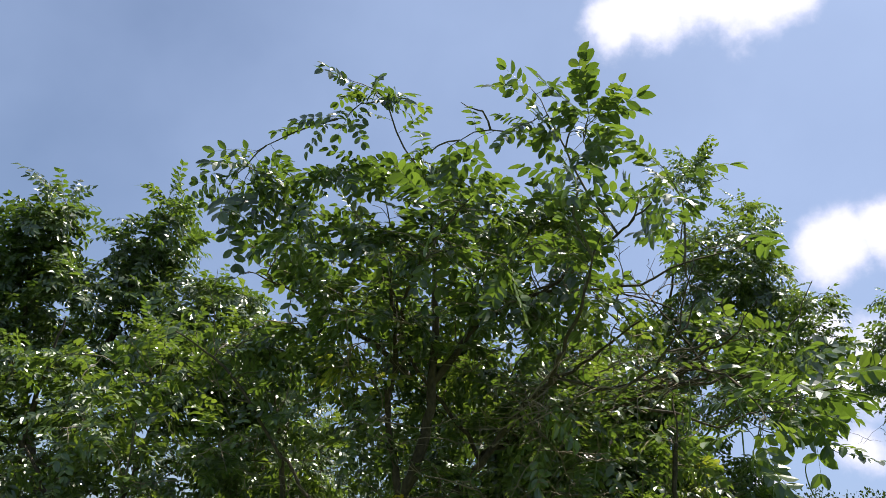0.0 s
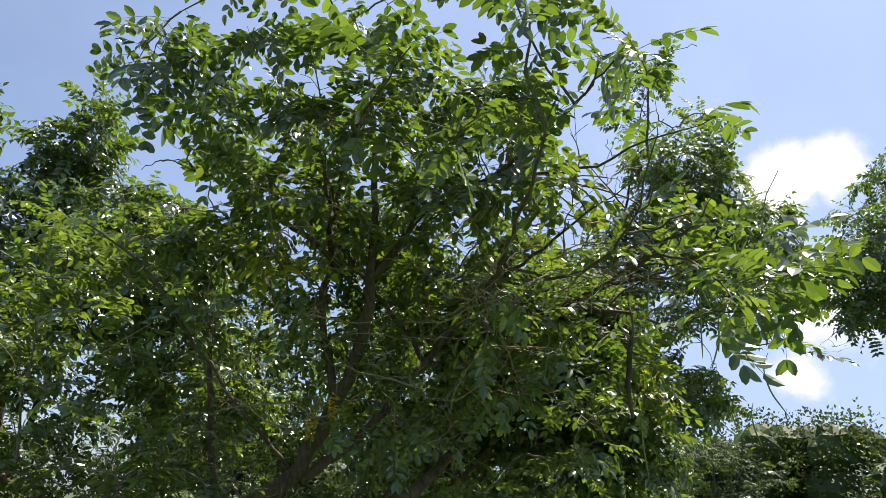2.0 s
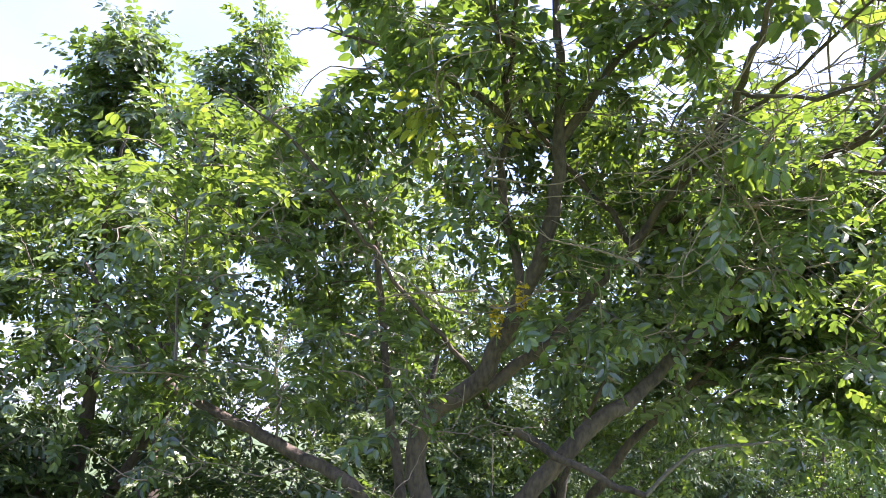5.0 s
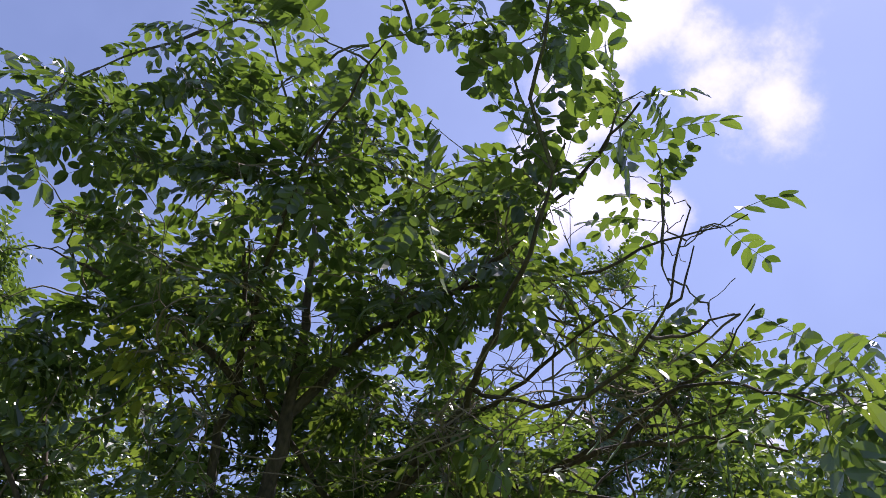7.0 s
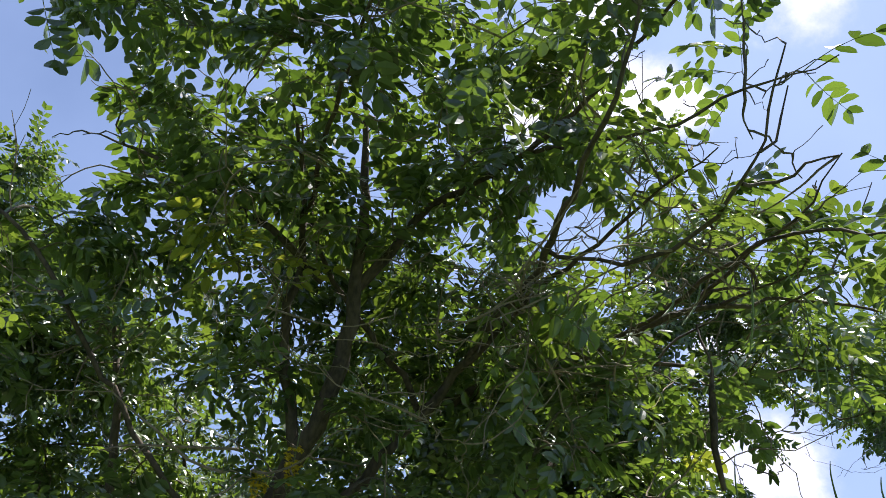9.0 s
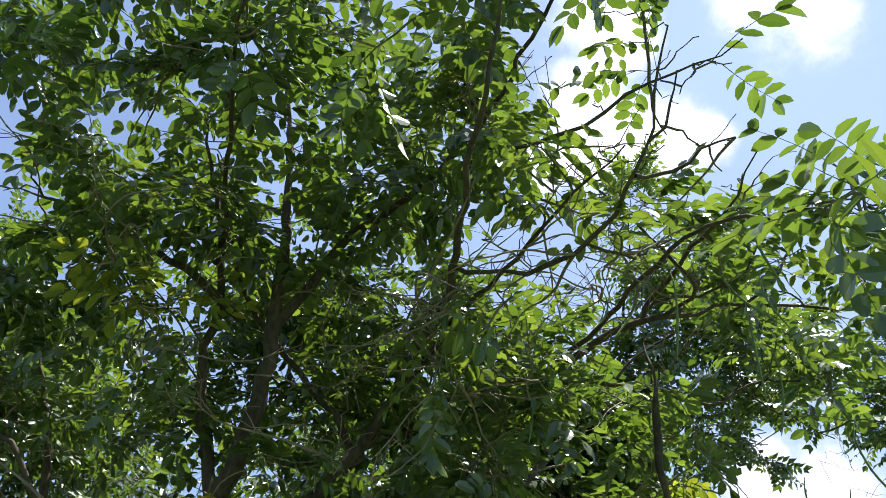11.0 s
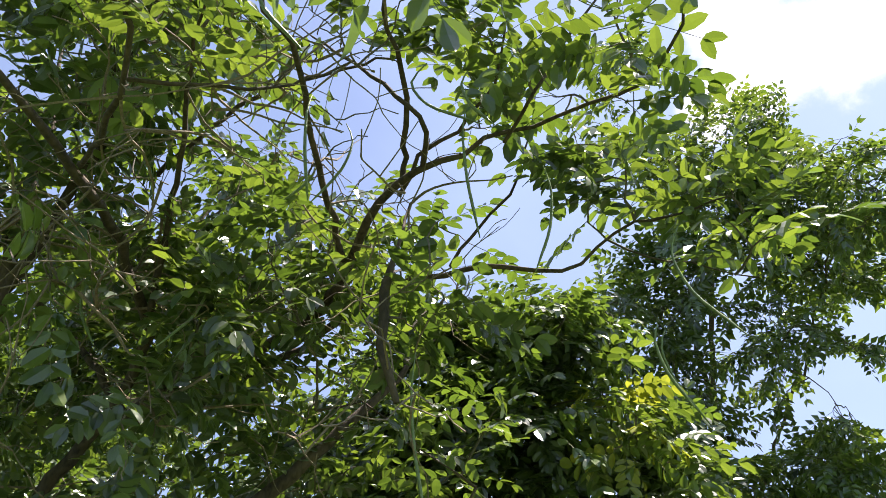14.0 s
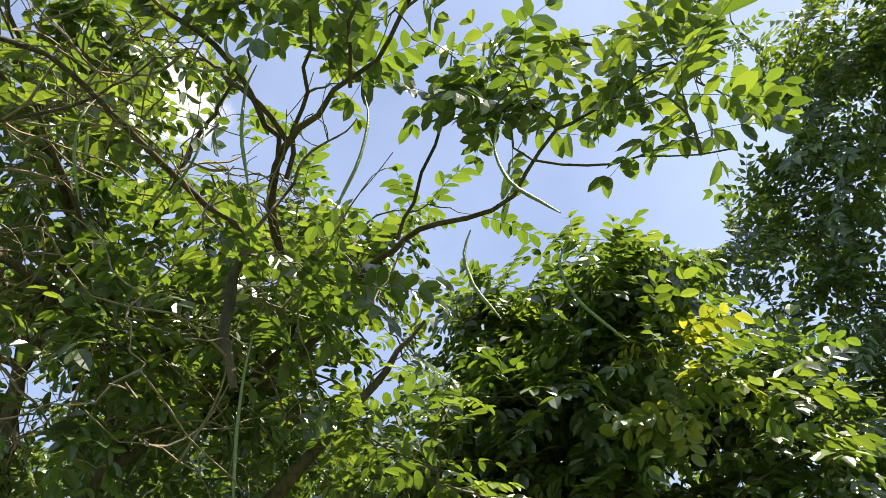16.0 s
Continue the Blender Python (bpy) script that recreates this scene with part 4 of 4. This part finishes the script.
for x, y, z, wide, seed in ((-2.0, 6.2, 1.0, 1.3, 51), (-4.0, 5.6, 1.1, 1.2, 52), (-0.4, 6.6, 1.0, 1.0, 53), (-1.3, 5.4, 0.8, 0.9, 55), (-3.0, 4.9, 0.9, 1.0, 56), (-3.2, 10.4, 1.5, 1.5, 57), (-5.6, 9.8, 1.5, 1.5, 58), (-1.3, 9.8, 1.2, 1.3, 59)):
    shrub = placed("shrub", (x, y, 0), "dark low shrub under the trees", "shrub", "shrubs under the trees")
    c = Crown(seed)
    stems = [("stem", c.limb(((x, y, -0.05, 0.03), (x + dx * 0.4, y + dy * 0.4, z * 0.6, 0.02), (x + dx, y + dy, z * 1.3, 0.005)))) for dx, dy in ((0.5, 0.1), (-0.5, 0.0), (0.1, -0.5), (-0.1, 0.4))]
    c.fill((x, y, z), (wide, 0.7, z * 0.85), 70, 7, shapes=6, size=1.1)
    set_crown(shrub, c, stems, MATS_FAR, FAR_SHAPES)
# tall tree behind it
neighbour((-3.6, 8.2), "tall leafy tree standing behind the bushy one", (
    ((-3.6, 8.2, -0.05, 0.17), (-3.62, 8.15, 1.5, 0.13), (-3.6, 8.0, 3.0, 0.09), (-3.4, 7.8, 4.4, 0.05), (-3.25, 7.6, 5.5, 0.012)),
    ((-3.6, 8.1, 2.0, 0.09), (-4.1, 7.8, 3.2, 0.06), (-4.3, 7.4, 4.4, 0.03), (-4.3, 7.2, 5.1, 0.01))),
    (((-3.2, 7.6, 5.1), (0.4, 0.4, 0.6), 28, 7), ((-4.25, 7.2, 4.75), (0.42, 0.42, 0.6), 28, 7), ((-3.8, 7.7, 4.05), (1.5, 0.9, 0.9), 90, 7), ((-5.2, 7.6, 3.8), (1.0, 0.8, 1.0), 44, 7), ((-2.3, 7.5, 3.95), (0.8, 0.7, 0.75), 46, 7)),
    22, FAR_SHAPES, MATS, size=1.5)
# bright young tree ahead of the last stretch
neighbour((0.1, 6.5), "low bushy tree with bright yellow-green young shoots", (
    ((0.1, 6.5, -0.05, 0.09), (0.14, 6.48, 0.8, 0.065), (0.45, 6.3, 1.6, 0.05), (1.0, 6.05, 2.3, 0.03), (1.6, 5.75, 2.95, 0.008)),
    ((0.14, 6.48, 0.8, 0.05), (0.2, 6.2, 1.6, 0.035), (0.5, 5.95, 2.4, 0.012)),
    ((0.9, 6.1, 2.2, 0.03), (1.5, 6.0, 2.35, 0.022), (2.1, 5.9, 2.5, 0.010))),
    (((1.4, 6.13, 2.83), (1.0, 0.5, 0.85), 105, 7), ((1.1, 6.03, 3.48), (0.5, 0.35, 0.4), 30, 7), ((0.4, 6.38, 2.88), (0.8, 0.5, 0.9), 60, 7), ((2.1, 6.33, 2.53), (0.5, 0.5, 0.6), 42, 7), ((1.7, 5.75, 3.38), (0.4, 0.28, 0.28), 22, 7), ((1.4, 5.65, 2.75), (0.5, 0.28, 0.45), 36, 7)),
    23, LEAF_SHAPES, MATS, 120, lambda p: (p[0] - 1.83) ** 2 + (p[1] - 4.9) ** 2,
    chosen=[((2.0, 5.63, 2.98), 6, 2), ((2.1, 5.68, 2.86), 7, 1), ((1.88, 5.58, 2.86), 7, 1), ((2.02, 5.58, 2.7), 5, 2), ((2.2, 5.68, 2.66), 6, 1), ((1.9, 5.68, 3.06), 6, 1), ((1.8, 5.58, 2.63), 6, 1)])
# tree behind, between them; its large young share puts sunlight into the leaf colour
neighbour((0.2, 8.0), "leafy green tree behind the cassia, many leaves toned as sunlit", (
    ((0.2, 8.0, -0.05, 0.14), (0.2, 7.95, 1.4, 0.10), (0.25, 7.9, 2.6, 0.06), (0.3, 7.8, 3.8, 0.012)),
    ((0.2, 7.98, 1.2, 0.07), (-0.7, 7.8, 2.4, 0.045), (-1.2, 7.6, 3.4, 0.012))),
    (((0.4, 7.6, 3.25), (1.2, 0.8, 1.05), 100, 7), ((-1.2, 7.2, 3.1), (1.0, 0.7, 1.0), 80, 7), ((-0.9, 7.0, 2.0), (1.3, 0.6, 0.7), 70, 7), ((0.8, 7.2, 1.9), (1.0, 0.6, 0.7), 50, 7)),
    24, FAR_SHAPES, MATS, young=0.6)
# tall slim tree, seen late; half its leaves take the sunlit tone
neighbour((2.88, 9.7), "tall slim tree with dark glossy leaves", (
    ((2.9, 9.75, -0.05, 0.07), (2.88, 9.72, 1.4, 0.06), (2.9, 9.68, 2.8, 0.055), (2.92, 9.5, 4.0, 0.05), (3.0, 8.6, 5.0, 0.035), (3.3, 7.5, 6.1, 0.012)),
    ((2.9, 9.65, 3.1, 0.035), (3.2, 9.0, 3.7, 0.026), (3.5, 8.0, 4.2, 0.016), (3.6, 6.8, 4.6, 0.008)),
    ((2.93, 9.4, 4.1, 0.045), (2.75, 8.3, 5.0, 0.03), (2.5, 6.9, 5.9, 0.01)),
    ((2.9, 9.66, 3.3, 0.05), (2.6, 8.7, 3.8, 0.035), (2.4, 7.5, 4.2, 0.01))),
    (((3.5, 7.35, 6.15), (0.32, 0.3, 0.45), 22, 6), ((2.5, 6.75, 6.0), (0.34, 0.3, 0.42), 20, 6), ((3.0, 7.3, 5.35), (0.62, 0.45, 0.62), 50, 6), ((3.5, 7.1, 5.1), (0.45, 0.4, 0.5), 24, 6),
     ((3.6, 6.5, 4.55), (0.35, 0.35, 0.35), 16, 6), ((2.65, 7.3, 4.45), (0.55, 0.4, 0.45), 32, 6), ((3.35, 7.3, 3.75), (0.5, 0.4, 0.5), 24, 6), ((2.35, 7.3, 3.6), (0.4, 0.4, 0.5), 24, 6), ((3.65, 7.4, 4.5), (0.5, 0.4, 0.55), 36, 6), ((3.8, 7.6, 3.6), (0.5, 0.4, 0.5), 34, 6), ((3.3, 7.5, 3.25), (0.6, 0.35, 0.4), 34, 6), ((1.8, 7.0, 4.3), (0.5, 0.4, 0.45), 22, 6), ((3.35, 7.6, 4.0), (0.5, 0.35, 0.4), 24, 6), ((2.6, 7.4, 3.1), (0.5, 0.35, 0.4), 24, 6), ((2.7, 8.5, 2.1), (0.9, 0.5, 0.5), 34, 7)),
    25, FAR_SHAPES, MATS, size=1.15, young=0.5)
# open-branched tree to the side
neighbour((7.6, 8.4), "open-branched tree with twisted dark limbs", (
    ((7.6, 8.4, -0.05, 0.17), (7.3, 8.3, 1.4, 0.13), (6.85, 8.0, 2.9, 0.10), (6.2, 7.75, 3.55, 0.07), (5.75, 7.7, 3.95, 0.04), (5.5, 7.7, 4.15, 0.012)),
    ((6.5, 7.85, 3.25, 0.06), (6.0, 7.75, 4.2, 0.045), (5.9, 7.8, 5.0, 0.03), (5.8, 7.8, 6.0, 0.008)),
    ((6.2, 7.75, 3.55, 0.04), (5.5, 7.7, 4.4, 0.025), (4.9, 7.7, 4.7, 0.008))),
    (((5.9, 7.9, 5.1), (0.9, 0.9, 0.7), 52, 7), ((5.35, 7.8, 4.65), (0.45, 0.6, 0.45), 28, 7), ((6.2, 8.0, 6.1), (0.6, 0.6, 0.6), 36, 6), ((7.0, 8.2, 4.8), (0.9, 0.8, 1.1), 60, 6)),
    26, FAR_SHAPES, MATS, size=1.25, brush=(((5.0, 7.8, 4.2), (0.8, 0.5, 0.4), 30),))

# the row of trees along the kerb; the last three are added for shade
for k, (x, y, tall, wide) in enumerate(((2.2, 14.8, 4.6, 1.9), (6.2, 18.4, 5.0, 2.2), (-1.6, 12.6, 4.4, 1.9), (-5.5, 12.5, 5.2, 2.3), (10.5, 22.6, 5.2, 2.4), (15.0, 27.5, 5.6, 2.6), (4.3, 20.5, 5.0, 2.2), (9.0, 27.0, 5.6, 2.6), (-9.5, 10.5, 5.6, 2.4), (0.2, 17.0, 5.0, 2.2), (2.6, 21.5, 5.2, 2.4), (7.2, 24.2, 5.4, 2.4))):
    lean = 0.15 * math.sin(k * 2.3)
    neighbour((x, y), "roadside tree with a pale straight trunk", (
        ((x, y, -0.05, 0.17), (x + 0.02, y, 0.5, 0.13), (x + lean, y, 1.5, 0.115), (x + lean, y, 2.4, 0.08), (x, y, tall - 0.4, 0.02)),
        ((x + lean, y, 1.4, 0.08), (x + 0.7, y - 0.2, 2.2, 0.05), (x + 1.2, y - 0.3, 3.0, 0.015)),
        ((x + lean, y, 1.5, 0.08), (x - 0.7, y - 0.3, 2.3, 0.05), (x - 1.2, y - 0.4, 3.1, 0.015))),
        (((x, y - 0.2, tall * 0.5 + 0.75), (wide, wide * 0.8, tall * 0.5 - 0.75), 72, 6), ((x, y - 0.5, 2.0), (wide * 1.0, wide * 0.6, 0.75), 36, 6)),
        40 + k, FAR_SHAPES, MATS_FAR, group="row of trees along the kerb", size=1.6)


# ---- undergrowth, far woods and the hill ----
def scatter(name, label, category, spots, seed, leaf_size, mats, per, height, shapes=FAR_SHAPES, hearts=False):
    """Loose leafy clumps (x, y, z, reach) as one piece of stuff."""
    rng = np.random.default_rng(seed)
    leaves = []
    shapes = list(shapes) + ([heart_shape()] if hearts else [])
    for x, y, z, reach in spots:
        if hearts:
            a = rng.uniform(0, 6.28)
            leaves.append((6, np.column_stack([np.array(Euler((0, 0, a)).to_matrix()) * reach * rng.uniform(0.6, 0.74), (x, y, z)]), 0))
        for _ in range(per):
            d = rng.normal(0, 1, 3)
            d /= np.linalg.norm(d)
            p = np.array((x, y, z)) + d * reach * np.array((1, 1, height)) * (rng.uniform(0.5, 0.82) if hearts else rng.random() ** 0.4)
            p[2] = max(p[2], 0.02)
            leaves.append((int(rng.integers(6)), leaf_frame(p, d + (0, 0, 0.4), rng, leaf_size), int(rng.random() < 0.1)))
    tagged(new(name, leaves_mesh(name, shapes, leaves, mats)), label, category, kind="stuff")


r0 = np.random.default_rng(77)
scatter("undergrowth", "weedy green undergrowth along the kerb and under the trees", "bushes",
        [(x + 0.9, 11.4 + 1.2 * (x + 1.2) - r0.uniform(0.4, 1.4), 0.0, r0.uniform(0.1, 0.2)) for x in np.linspace(-5, 9, 50)] +
        [(x + r0.uniform(0.4, 2.6), 11.4 + 1.2 * (x + 1.2) - r0.uniform(0.2, 0.8), 0.02, r0.uniform(0.12, 0.25)) for x in np.linspace(-1, 10, 110)] +
        [(x - 0.8, 11.4 + 1.2 * (x + 1.2) + r0.uniform(1.2, 2.4), 0.4, r0.uniform(0.5, 0.8)) for x in np.linspace(-5, 12, 60)] +
        [(r0.uniform(-6, 0.3), r0.uniform(5.6, 10), 0.35, r0.uniform(0.45, 0.75)) for _ in range(120)] +
        [(x - 2.2, 11.4 + 1.2 * (x + 1.2) + r0.uniform(2.8, 5.0), 0.55, r0.uniform(0.7, 1.0)) for x in np.linspace(-7, 15, 90)], 5, 0.75, MATS_FAR, 10, 0.7, CLUMPS)
woods = []
for az in np.arange(-14, 64, 1.5):
    far = 34 + 10 * math.sin(az * 0.13) + r0.uniform(-3, 3)
    top = 3.6 + 1.5 * max(0.0, min(1.0, (az - 12) / 15)) + 1.6 * noise.noise((az * 0.15, 3.0, 0.0)) + r0.uniform(-0.4, 0.6)
    for z in np.arange(1.0, top, 1.3):
        woods.append((far * math.sin(radians(az)), far * math.cos(radians(az)), z, 1.5))
scatter("far_woods", "far line of dark green trees round the field", "trees", woods, 6, 1.2, MATS_FAR, 46, 1.0, FINE_CLUMPS, True)


def make_hill():
    """Scrubby hill with bare rock near its top."""
    n, m = 70, 34
    verts, faces = [], []
    for j in range(m):
        for i in range(n):
            a, d = radians(14 + 52 * i / (n - 1)), 110 + 120 * j / (m - 1)
            s = math.exp(-((i / (n - 1) - 0.56) / 0.22) ** 2) * math.sin(math.pi * min(1, j / (m - 1) * 1.0)) ** 0.8
            z = 30 * s * (1 + 0.25 * noise.noise((i * 0.22, j * 0.25, 1.0)) + 0.1 * noise.noise((i * 0.8, j * 0.9, 2.0))) - 0.5
            verts.append((d * math.sin(a), d * math.cos(a), z))
    for j in range(m - 1):
        for i in range(n - 1):
            faces.append((j * n + i, (j + 1) * n + i, (j + 1) * n + i + 1, j * n + i + 1))
    mats = []
    for f in faces:
        c = np.mean([verts[k] for k in f], axis=0)
        mats.append(int(c[2] > 14 and noise.noise((c[0] * 0.06, c[1] * 0.06, c[2] * 0.1)) > 0.22))
    tagged(new("hill", mesh_of("hill", verts, faces, [HILL, ROCK], mats)), "distant scrubby hill with bare pinkish rock", "hill", kind="structure")


make_hill()
